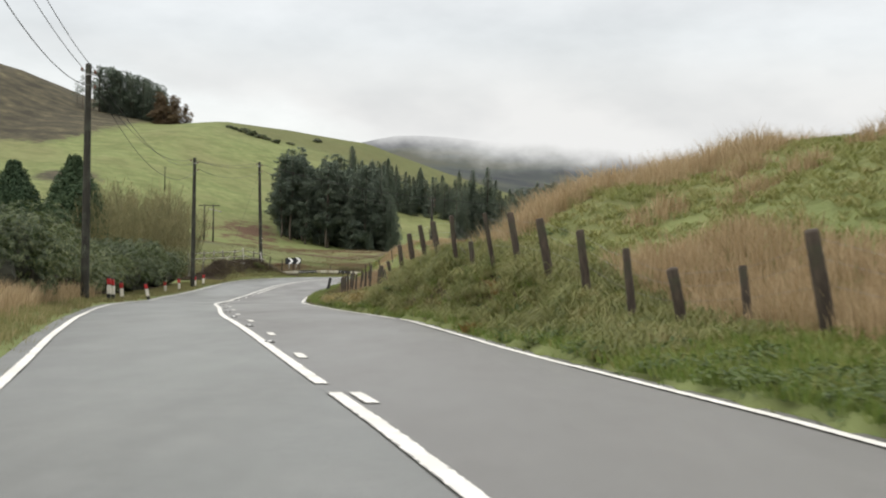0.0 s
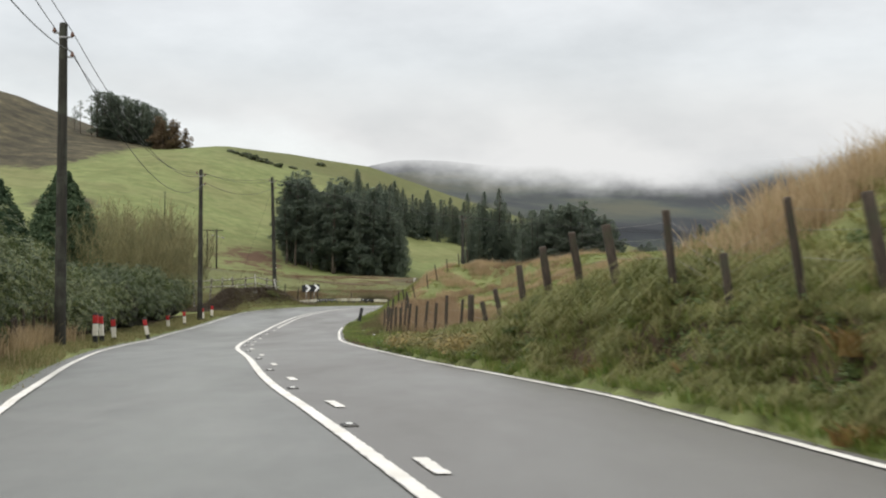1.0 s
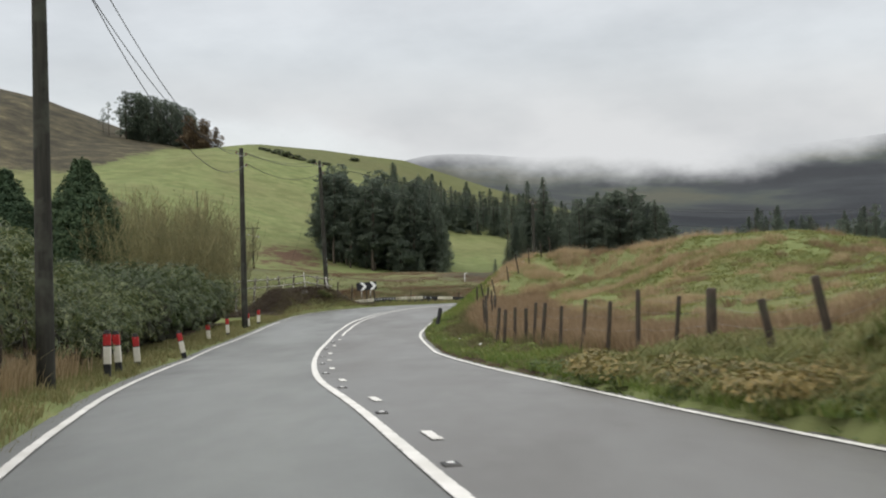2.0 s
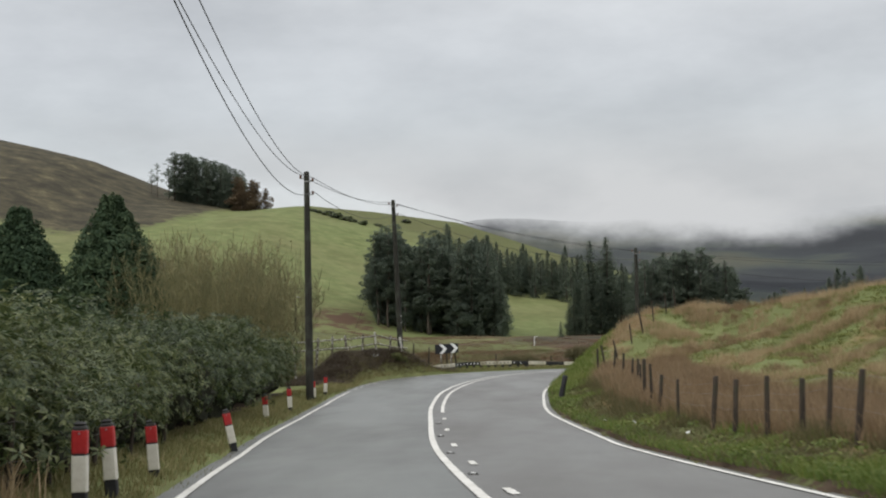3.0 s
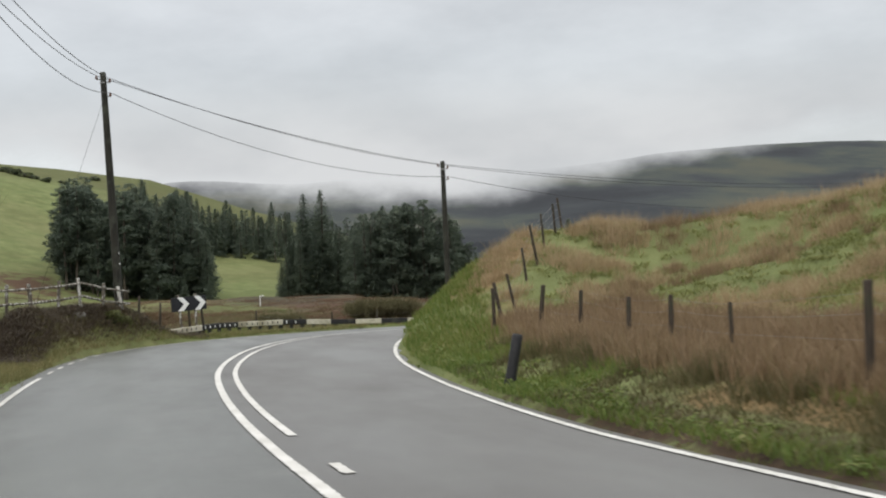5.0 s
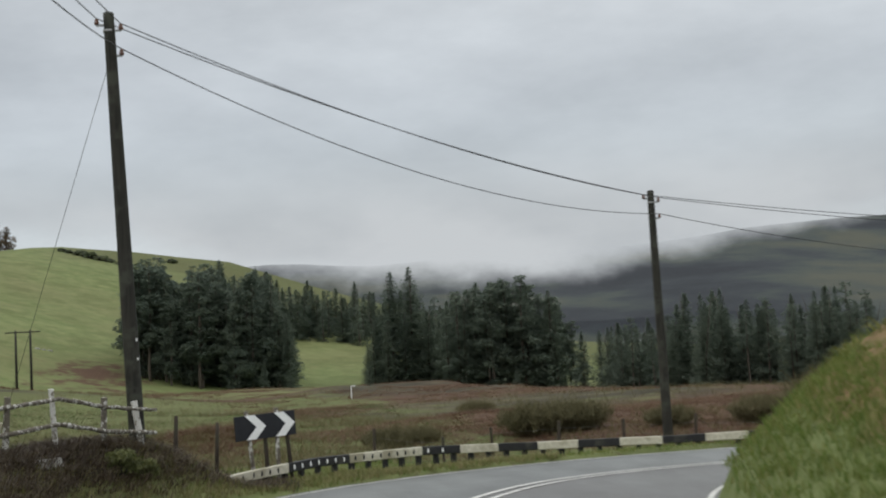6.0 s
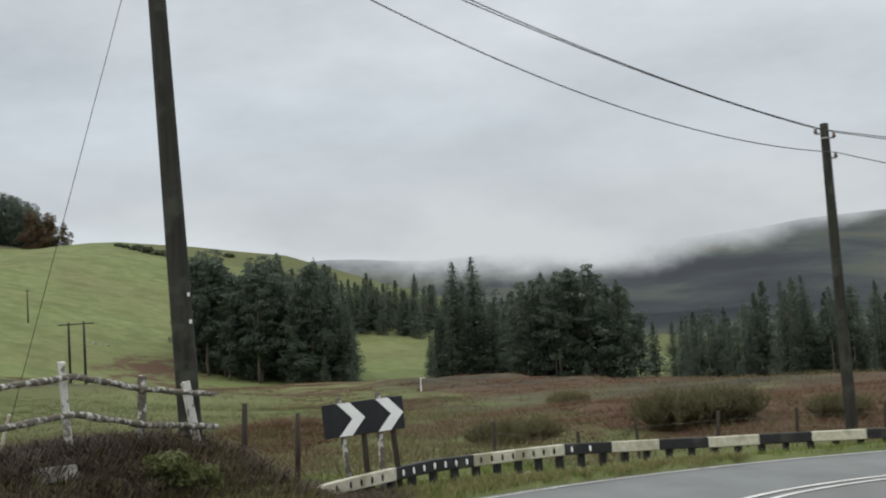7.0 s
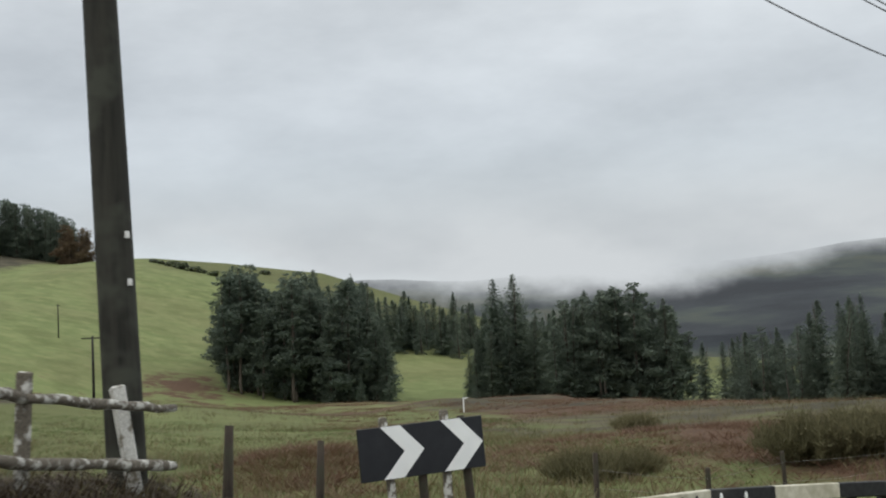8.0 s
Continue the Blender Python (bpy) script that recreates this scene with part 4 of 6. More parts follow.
def stake(x, y, h):
    ob = new("stake", lathe("stake", [(0.05, -0.3), (0.052, h * 0.5), (0.045, h)], M_POST, 8, True, 0.05, 7))
    ob.matrix_world = pose(x, y, at(x, y), 0, 3, 0)
    return tagged(ob, "dark weathered wooden stake in rough grass", "post", "stakes by the sign")


stake(-16.0, 123.3, 1.25)
stake(-15.35, 127.2, 1.35)


# ---- trees ----
def conifer_meshes(seed, h, base_frac, width, round_top, density=1.0, material=M_NEEDLE, fine=1.0):
    """Trunk and crown of a conifer: whorls of boughs in uneven masses, each bough with many ragged sprays."""
    rng = np.random.default_rng(seed)
    r0 = h * 0.014 + 0.06
    bend = rng.normal(0, 0.012, 2)
    trunk = tube("trunk", [(bend[0] * z * z / h * 4, bend[1] * z * z / h * 4, z) for z in np.linspace(-0.6, h * 0.97, 9)], np.linspace(r0, 0.03, 9), M_BARK, 8)
    C, A, S = [], [], []
    z = h * base_frac
    p1, p2, p3 = rng.uniform(0, 6.28, 3)
    while z < h * 0.99:
        k = (z / h - base_frac) / (1 - base_frac)
        if round_top:
            reach = width * max(1 - k ** 2.6, 0.06) * (0.72 + 0.28 * min(k * 3.5, 1))
        else:
            reach = width * ((1 - k) ** 0.72 * (0.86 + 0.14 * min(k * 5, 1)) + 0.015)
        n = int(rng.integers(7, 10) * density) + 1
        a = rng.uniform(0, 6.28) + np.arange(n) * 6.283 / n + rng.normal(0, 0.2, n)
        lump = 1 + (0.30 if round_top else 0.16) * np.sin(2 * a + 0.45 * z + p1) * np.sin(a - 0.31 * z + p2) + 0.10 * math.sin(0.9 * z + p3)
        L = reach * lump * rng.uniform(0.52, 1.16, n)
        for ai, Li in zip(a, L):
            m = max(4, int(Li * 4.2 * fine))
            f = ((np.arange(m) + rng.uniform(0.2, 1.0, m)) / m) ** 0.8
            drop = (rng.uniform(-0.10, 0.24) - 0.22 * k) * Li * f * f
            off = rng.normal(0, 0.10 + 0.09 * Li, m) * f
            C.append(np.stack([math.cos(ai) * Li * f - math.sin(ai) * off, math.sin(ai) * Li * f + math.cos(ai) * off, z - drop + rng.normal(0, 0.22, m)], 1))
            A.append(ai + rng.normal(0, 0.9, m))
            S.append((0.31 + 0.17 * (1 - f)) * (0.50 + 0.13 * reach) * (1.14 / fine ** 0.6) * rng.uniform(0.7, 1.3, m))
        z += (0.42 + 0.019 * h) * (1.0 - 0.45 * k) * rng.uniform(0.75, 1.3)
    C, A, S = np.concatenate(C), np.concatenate(A), np.concatenate(S)[:, None]
    N = len(C)
    d = np.stack([np.cos(A), np.sin(A), rng.normal(-0.12, 0.25, N)], 1) * S
    w = np.stack([-np.sin(A), np.cos(A), rng.normal(0, 0.35, N)], 1) * S * rng.uniform(0.35, 0.6, (N, 1))
    low = np.concatenate([np.zeros((N, 2)), -0.30 * S], 1)
    V = np.stack([C - d * 0.5, C + w, C + d, C - w, C + low], 1).reshape(-1, 3)
    q = np.arange(N)[:, None] * 5
    T = np.concatenate([q + [0, 1, 2], q + [0, 2, 3], q + [0, 4, 2]], 1).reshape(-1, 3)
    return trunk, fast_mesh("crown", V, T, material)


def tree(name, meshes, x, y, scale, label, turn=0.0, group="", sink=0.0, category="tree"):
    thing = empty(name, pose(x, y, at(x, y) - sink, 0, 0, turn) @ Matrix.Scale(scale, 4), label, category, group)
    part("trunk", meshes[0], thing)
    part("crown", meshes[1], thing)
    return thing


def pine_meshes(seed, h, bare, reach, pads, sprays, material=M_NEEDLE):
    """A tall pine: a long stem, a few dead snags, and uneven pads of needles with gaps between them."""
    rng = np.random.default_rng(seed)
    lean = rng.normal(0, 0.02, 2)
    r0 = h * 0.011 + 0.07
    stem = lambda z: np.array([lean[0] * z + 0.25 * math.sin(z * 0.21 + seed), lean[1] * z, z])
    trunk = tube("trunk", [stem(z) if z > 0 else np.array([0, 0, z]) for z in np.linspace(-0.6, h * 0.98, 10)], np.linspace(r0, 0.05, 10), M_BARK, 7)
    C, S = [], []
    for k in range(pads):
        f = (k + rng.uniform(0.1, 0.9)) / pads
        z = h * (bare + (0.985 - bare) * f)
        out = reach * (1.0 - 0.80 * max(f - 0.35, 0) / 0.65) * rng.uniform(0.05, 0.95) * (0.75 + 0.25 * min(f * 4, 1))
        a = k * 2.4 + rng.normal(0, 0.5)
        r = reach * rng.uniform(0.30, 0.52) * (1 - 0.50 * f)
        m = max(14, int(sprays * r * r))
        d = rng.normal(size=(m, 3))
        d /= np.linalg.norm(d, axis=1)[:, None]
        q = d * np.array([r, r, r * rng.uniform(0.38, 0.62)]) * rng.uniform(0.55, 1.12, (m, 1))
        C.append(stem(z) + np.array([math.cos(a) * out, math.sin(a) * out, 0.12 * out]) + q)
        S.append(rng.uniform(0.20, 0.50, m))
    C, S = np.concatenate(C), np.concatenate(S)[:, None]
    N = len(C)
    A = np.arctan2(C[:, 1], C[:, 0]) + rng.normal(0, 0.8, N)
    d = np.stack([np.cos(A), np.sin(A), rng.normal(0.15, 0.35, N)], 1) * S
    w = np.stack([-np.sin(A), np.cos(A), rng.normal(0, 0.4, N)], 1) * S * rng.uniform(0.35, 0.6, (N, 1))
    low = np.concatenate([np.zeros((N, 2)), -0.35 * S], 1)
    V = np.stack([C - d * 0.5, C + w, C + d, C - w, C + low], 1).reshape(-1, 3)
    i = np.arange(N)[:, None] * 5
    T = np.concatenate([i + [0, 1, 2], i + [0, 2, 3], i + [0, 4, 2]], 1).reshape(-1, 3)
    return trunk, fast_mesh("crown", V, T, material)


SPRUCE = [conifer_meshes(s, 22, 0.02, 5.2, False, 1.15) for s in (1, 2, 3)]
PINE = [pine_meshes(s, 21, b, w, n, 46) for s, b, w, n in ((11, 0.30, 3.9, 26), (12, 0.10, 4.4, 34), (13, 0.42, 3.6, 20), (17, 0.22, 3.4, 24), (18, 0.04, 4.8, 38))]
FAR_SPRUCE = [conifer_meshes(s, 22, 0.02, 5.6, False, 1.1, M_NEEDLE, 0.55) for s in (4, 5, 6)]
FAR_PINE = [pine_meshes(s, 21, b, w, n, 34) for s, b, w, n in ((14, 0.10, 4.8, 28), (15, 0.05, 4.6, 28), (16, 0.38, 3.8, 16))]
CONE = conifer_meshes(21, 23.5, 0.02, 6.6, False, 1.35)
LARCH = pine_meshes(41, 14, 0.03, 5.2, 34, 40, M_LARCH)

rng = random.Random(77)
# copse of tall pines and spruces below the green hill
for i in range(84):
    f = (i * 0.618) % 1
    x = -48 + 34 * f
    y = 364 + 32 * rng.random()
    edge_k = min((x + 51) / 7, (-12 - x) / 6, 1.0)
    kind = PINE[(i * 7) % 5] if f < 0.45 or i % 5 > 1 else SPRUCE[i % 3]
    tall = (0.86 + 0.10 * math.sin(x * 0.55) + 0.16 * rng.random()) * (0.62 + 0.38 * max(edge_k, 0.1))
    tree("pine" if kind in PINE else "spruce", kind, x, y, tall * 1.04, "dark green conifer in a dense copse below the hill pasture", rng.uniform(0, 360), "conifers of the copse")
# twin-topped spruces and the broad dark stand beside them
tree("spruce", CONE, 8.3, 384.0, 1.03, "tall dark spruce with a pointed top", 40, "spruces behind the bracken")
tree("spruce", CONE, 12.5, 385.3, 1.07, "tall dark spruce with a pointed top", 200, "spruces behind the bracken")
for x, y, s in ((2.6, 384, 0.42), (4.6, 383, 0.66), (15.5, 381, 0.72), (18.0, 379, 0.66), (6.5, 378, 0.62), (14.2, 390, 0.86), (3.8, 380, 0.5), (5.6, 386, 0.74), (16.8, 385, 0.8), (10.4, 380, 0.7)):
    tree("spruce", SPRUCE[int(x) % 3], x, y, s, "dark spruce at the edge of the bracken", x * 40, "spruces behind the bracken")
for i in range(46):
    x = 18 + 28 * ((i * 0.618 + 0.3) % 1)
    kind = PINE[(1, 4, 3)[i % 3]] if i % 4 else SPRUCE[i % 3]
    tree("pine" if i % 4 else "spruce", kind, x, 366 + 16 * rng.random(), (0.86 + 0.18 * rng.random() - 0.0016 * (x - 31) ** 2) * 1.14, "broad dark conifer in a stand behind the bracken", rng.uniform(0, 360), "conifers of the dark stand")
# the wood further along
for i in range(120):
    f = (i * 0.618 + 0.1) % 1
    x = 41 + 60 * f
    y = 326 - 26 * f + rng.uniform(-18, 18)
    kind = (SPRUCE[i % 3] if i % 2 else FAR_SPRUCE[i % 3]) if i % 3 else FAR_PINE[(i // 3) % 3]
    tree("spruce" if i % 3 else "pine", kind, x, y, (0.50 + 0.20 * rng.random() + 0.08 * math.sin(x * 0.35)) * (0.76 + 0.24 * min((x - 40) / 14, 1.0)), "dark green conifer in the wood along the valley", rng.uniform(0, 360), "conifers of the valley wood")
# far belt of trees between the copses
for i in range(90):
    x = -34 + 78 * ((i * 0.618) % 1)
    y = 455 + 34 * rng.random()
    tree("spruce" if i % 3 else "pine", FAR_SPRUCE[i % 3] if i % 3 else FAR_PINE[1], x, y, 0.52 + 0.20 * rng.random(), "distant dark conifer in a shelter belt", rng.uniform(0, 360), "conifers of the shelter belt", 2.0)
# clump on the hilltop
for i in range(64):
    f = (i * 0.618) % 1
    x = -150 + 30 * f
    y = 575 + 26 * rng.random()
    s = (0.86 + 0.10 * rng.random()) * (1.06 - 0.10 * f - 0.34 * f ** 4)
    tree("pine", FAR_PINE[i % 2], x, y, s, "dark pine in a clump on the hill brow", rng.uniform(0, 360), "pines of the hilltop clump", 0.8)
for x, y, s in ((-157.5, 580, 0.72), (-161, 584, 0.55), (-154.5, 586, 0.86)):
    tree("pine", FAR_PINE[2], x, y, s, "thin dark pine standing apart on the hill brow", x * 20, "pines of the hilltop clump", 0.5)
for x, y, s in ((-119, 566, 0.95), (-115, 570, 0.86), (-122, 570, 1.05), (-111.5, 572, 0.66), (-117, 575, 0.95)):
    tree("larch", LARCH, x, y, s, "rust-brown autumn larch at the edge of the hilltop clump", x * 30, "larches of the hilltop clump", 0.8)
for x, y, s in ((-19, 349, 0.24), (-14, 352, 0.2), (-2, 300, 0.16), (52, 268, 0.25), (26, 330, 0.2)):
    tree("young_spruce", SPRUCE[1], x, y, s, "small young conifer at the edge of the wood", x * 17, "young conifers")


# ---- leafy shrubs ----
def leaf_cloud(rng, centre, radii, count, size, up=0.35):
    """Leaves set on and just inside a lumpy shell."""
    d = rng.normal(size=(count, 3))
    d /= np.linalg.norm(d, axis=1)[:, None]
    d[:, 2] = np.where(d[:, 2] < -0.35, -d[:, 2], d[:, 2])
    lump = 1 + 0.22 * np.sin(3.1 * d[:, 0] + 5 * d[:, 2] + rng.uniform(0, 6)) * np.sin(4.3 * d[:, 1] + 2 * d[:, 2] + rng.uniform(0, 6))
    c = np.array(centre) + d * np.array(radii) * (lump * rng.uniform(0.72, 1.05, count))[:, None]
    n = d + rng.normal(0, 0.45, (count, 3)) + np.array([0, 0, up])
    n /= np.linalg.norm(n, axis=1)[:, None]
    u = np.cross(n, rng.normal(size=(count, 3)))
    u /= np.linalg.norm(u, axis=1)[:, None]
    w = np.cross(n, u)
    s = size * rng.uniform(0.6, 1.35, count)[:, None]
    V = np.stack([c - u * s, c + w * s * 0.42, c + u * s - n * s * 0.25, c - w * s * 0.42], 1).reshape(-1, 3)
    i = np.arange(count)[:, None] * 4
    T = np.concatenate([i + [0, 1, 2], i + [0, 2, 3]], 1).reshape(-1, 3)
    return V, T


def rosette_cloud(rng, centre, radii, count, size, up=0.5):
    """Whorls of long leaves, each round the end of a twig, on and just inside a lumpy shell."""
    k = max(6, count // 8)
    d = rng.normal(size=(k, 3))
    d /= np.linalg.norm(d, axis=1)[:, None]
    d[:, 2] = np.where(d[:, 2] < -0.35, -d[:, 2], d[:, 2])
    lump = 1 + 0.2 * np.sin(3.1 * d[:, 0] + 5 * d[:, 2] + rng.uniform(0, 6)) * np.sin(4.3 * d[:, 1] + rng.uniform(0, 6))
    c = np.array(centre) + d * np.array(radii) * (lump * rng.uniform(0.70, 1.06, k))[:, None]
    n = d + rng.normal(0, 0.3, (k, 3)) + np.array([0, 0, up])
    n /= np.linalg.norm(n, axis=1)[:, None]
    e = np.cross(n, rng.normal(size=(k, 3)))
    e /= np.linalg.norm(e, axis=1)[:, None]
    f = np.cross(n, e)
    c, n, e, f = (np.repeat(q, 8, 0) for q in (c, n, e, f))
    a = np.tile(np.arange(8) * 0.785, k) + rng.normal(0, 0.2, 8 * k)
    u = e * np.cos(a)[:, None] + f * np.sin(a)[:, None] + n * rng.uniform(-0.35, 0.35, (8 * k, 1))
    w = np.cross(n, u)
    s = size * np.repeat(rng.uniform(0.75, 1.3, k), 8)[:, None] * rng.uniform(0.8, 1.15, (8 * k, 1))
    V = np.stack([c + u * s * 0.12, c + u * s * 0.8 + w * s * 0.22, c + u * s * 1.5 - n * s * 0.25, c + u * s * 0.8 - w * s * 0.22], 1).reshape(-1, 3)
    i = np.arange(8 * k)[:, None] * 4
    return V, np.concatenate([i + [0, 1, 2], i + [0, 2, 3]], 1).reshape(-1, 3)


def joined(parts):
    V, T, o = [], [], 0
    for v, t in parts:
        V.append(v)
        T.append(t + o)
        o += len(v)
    return np.concatenate(V), np.concatenate(T)


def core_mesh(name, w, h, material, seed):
    """A dark filler for a shrub's inside: one uneven mass, shade in its colour."""
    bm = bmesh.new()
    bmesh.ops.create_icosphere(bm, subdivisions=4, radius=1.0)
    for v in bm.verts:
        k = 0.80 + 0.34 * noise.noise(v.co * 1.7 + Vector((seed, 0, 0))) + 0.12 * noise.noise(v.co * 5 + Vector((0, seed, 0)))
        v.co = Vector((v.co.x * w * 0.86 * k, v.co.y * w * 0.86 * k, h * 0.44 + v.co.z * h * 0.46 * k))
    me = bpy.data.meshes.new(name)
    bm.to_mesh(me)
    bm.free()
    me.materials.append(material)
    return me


def shrub_meshes(seed, w, h, lumps, leaves, size, leaf_mat, core_mat, inner=1.0, cloud=leaf_cloud):
    rg = np.random.default_rng(seed)
    L = [((0, 0, h * 0.40), (w * 0.62, w * 0.62, h * 0.44))]
    for _ in range(lumps):
        a, q = rg.uniform(0, 6.28), rg.uniform(0.25, 0.62)
        z = rg.uniform(0.22, 0.70) * h
        rr = w * rg.uniform(0.30, 0.46)
        L.append(((math.cos(a) * w * q, math.sin(a) * w * q, z), (rr, rr, min(rr * 0.85, h - z))))
    tot = sum(r[0] * r[2] for _, r in L)
    V, T = joined([cloud(rg, c, r, int(leaves * r[0] * r[2] / tot), size) for c, r in L])
    V[:, 2] = np.maximum(V[:, 2], 0.02)
    foliage = fast_mesh("foliage", V, T, leaf_mat)
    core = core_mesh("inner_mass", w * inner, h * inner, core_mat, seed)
    return foliage, core


# near-black tone paints the shade inside shrubs and closes the gaps between leaves
M_CORE = grained("shrub_inner_shade", (0.020, 0.022, 0.014), (0.045, 0.045, 0.028), 6.0, 0.95)
M_GORSE = leafy("green_bush_leaf", ((0.2, (0.075, 0.090, 0.028)), (0.55, (0.150, 0.165, 0.058)), (0.95, (0.26, 0.25, 0.10))), 0.5, 0.3, 0.4)


def shrub(name, meshes, x, y, scale, label, category, group, turn=0.0, sink=0.15):
    thing = empty(name, pose(x, y, at(x, y) - sink, 0, 0, turn) @ Matrix.Diagonal((*scale, 1)), label, category, group)
    part("foliage", meshes[0], thing)
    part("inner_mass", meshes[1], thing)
    return thing


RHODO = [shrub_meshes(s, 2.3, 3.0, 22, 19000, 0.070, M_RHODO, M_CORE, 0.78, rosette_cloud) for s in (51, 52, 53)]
rh = random.Random(5)
RHODO_LINE = spline([(-12.6, 35.0), (-14.0, 42.5), (-15.5, 49.5), (-16.75, 56.0), (-17.5, 64.0), (-18.2, 72.0), (-19.3, 80.0), (-20.1, 88.0), (-20.9, 96.0), (-21.4, 101.5)], 0.1)
k = 0
while k < len(RHODO_LINE):
    x, y = RHODO_LINE[k]
    sc = 1.02 + 0.22 * rh.uniform(-1, 1)
    tall = sc * (0.86 if 55 < y < 67 else 1.04)
    shrub("rhododendron", RHODO[rh.randrange(3)], x + rh.uniform(-0.4, 0.3), y, (sc, sc, tall), "large dark glossy rhododendron bush behind the verge", "bush", "rhododendrons along the verge", rh.uniform(0, 360))
    k += 25
for x, y, s in ((-22.5, 60, 0.92), (-24.0, 68, 0.98), (-24.4, 76, 1.1), (-24.5, 84, 1.15), (-24.0, 91, 1.15), (-20.5, 52, 0.95), (-18.5, 45, 0.95), (-29, 80, 1.15), (-28.5, 70, 1.0)):
    shrub("rhododendron", RHODO[rh.randrange(3)], x, y, (s, s, s * 1.05), "large dark rhododendron bush in the second row", "bush", "rhododendrons along the verge", rh.uniform(0, 360))


def twiggy_meshes(seed, w, h, stems, material):
    """A leafless willow: many upright twigs from a low stool, each with finer twigs and a few last leaves."""
    rg = np.random.default_rng(seed)
    V, T = [], []
    for _ in range(stems):
        a, q = rg.uniform(0, 6.28), math.sqrt(rg.uniform(0.02, 1.0))
        base = np.array([math.cos(a) * w * 0.40 * q, math.sin(a) * w * 0.40 * q, 0])
        tip = np.array([math.cos(a) * w * q, math.sin(a) * w * q, h * rg.uniform(0.72, 1.0) * (1 - 0.40 * q ** 3)])
        p = base
        side = np.array([math.cos(a + 1.57), math.sin(a + 1.57), 0])
        for s in range(5):
            f = (s + 1) / 5
            nx = base + (tip - base) * f + rg.normal(0, 0.09, 3)
            i0 = len(V)
            V += [p - side * 0.022 * (1.2 - f), p + side * 0.022 * (1.2 - f), nx]
            T += [(i0, i0 + 1, i0 + 2)]
            m = 9 if s > 1 else 2
            d = rg.normal(0, 0.17, (m, 3)) + np.array([0, 0, 0.34])
            o = rg.normal(0, 0.009, (m, 3))
            st = p + (nx - p) * rg.uniform(0, 1, (m, 1))
            for k in range(m):
                i1 = len(V)
                V += [st[k] - o[k], st[k] + o[k] + 0.006, st[k] + d[k] * 1.25]
                T += [(i1, i1 + 1, i1 + 2)]
                if k % 2:
                    e = st[k] + d[k] * rg.uniform(0.4, 1.1)
                    lf = rg.normal(0, 0.042, (2, 3))
                    V += [e, e + lf[0], e + lf[1]]
                    T += [(i1 + 3, i1 + 4, i1 + 5)]
            p = nx
    foliage = fast_mesh("brush", np.array(V), np.array(T), material)
    stool = lathe("stool", [(w * 0.22, -0.2), (w * 0.2, 0.1), (w * 0.1, 0.3)], M_BARK, 9, True, 0.1, seed)
    return foliage, stool


M_SALLOW = leafy("sallow_twigs", ((0.2, (0.082, 0.078, 0.042)), (0.6, (0.140, 0.128, 0.068)), (0.95, (0.205, 0.178, 0.10))), 0.85, 0.15, 0.3)
WILLOW = [twiggy_meshes(s, 2.6, 6.3, 105, M_TWIG) for s in (61, 62)]
for i, (x, y, s) in enumerate(((-23.4, 116, 1.32), (-25.5, 119, 1.4), (-22.4, 108.5, 1.05), (-27.5, 116, 1.4), (-24.8, 112, 1.3), (-29.8, 119, 1.42), (-24.6, 106, 1.2), (-28.0, 110, 1.3), (-32.0, 122, 1.4), (-26.0, 124, 1.3))):
    thing = empty("willow_scrub", pose(x, y, at(x, y) - 0.1, 0, 0, 70 * i) @ Matrix.Scale(s, 4), "bare olive-brown willow scrub behind the rhododendrons", "bush", "willow scrub")
    part("brush", WILLOW[i % 2][0], thing)
    part("stool", WILLOW[i % 2][1], thing)
# broad evergreen cones behind the rhododendrons
def cone_tree_meshes(seed, w, h):
    rg = np.random.default_rng(seed)
    clouds = []
    for z in np.linspace(0.06, 0.93, 13):
        r = w * (1 - z ** 2.2) * (0.86 + 0.14 * min(z * 4, 1)) + 0.12
        turns = 9 if z < 0.75 else 5
        for k in range(turns):
            a = (k + rg.uniform(-0.3, 0.3)) * 6.283 / turns + 4 * z
            q = r * rg.uniform(0.48, 0.66)
            clouds.append(leaf_cloud(rg, (math.cos(a) * q, math.sin(a) * q, z * h), (r * 0.48, r * 0.48, h * 0.09 + 0.12), 480, 0.13, 0.1))
    V, T = joined(clouds)
    V[:, 2] = np.maximum(V[:, 2], 0.0)
    crown = fast_mesh("crown", V, T, M_YEW)
    trunk = tube("trunk", [(0, 0, -0.5), (0, 0, h * 0.5), (0, 0, h * 0.9)], [0.25, 0.16, 0.04], M_BARK, 8)
    return trunk, crown


for i, (x, y, w, h, k) in enumerate(((-31.0, 112.0, 3.5, 9.7, 0), (-36.2, 112.3, 3.5, 9.2, 1))):
    tree("cypress", cone_tree_meshes(300 + k, w, h), x, y, 1.0, "dense dark green conical evergreen behind the rhododendrons", 30 * k, "cypresses in the field")
# brown shrubs past the barrier
SALLOW = twiggy_meshes(71, 2.0, 1.9, 260, M_SALLOW)
for x, y, s in ((3.8, 141.4, 0.7), (0.3, 141.6, 0.55), (7.4, 142.0, 1.3), (-4.9, 140.4, 0.8), (-3.3, 141.4, 0.75), (-10.2, 140.4, 0.52), (-9.0, 141.0, 0.45), (10.5, 141.0, 1.6), (14.0, 139.0, 1.5), (17.0, 160, 1.4), (-2.0, 178, 0.7), (26, 177, 1.7)):
    thing = empty("sallow_bush", pose(x, y, at(x, y) - 0.1, 0, 0, x * 33) @ Matrix.Diagonal((s, s, s * 0.76, 1)), "rounded olive-brown sallow bush among the bracken", "bush", "sallow bushes")
    part("brush", SALLOW[0], thing)
    part("stool", SALLOW[1], thing)
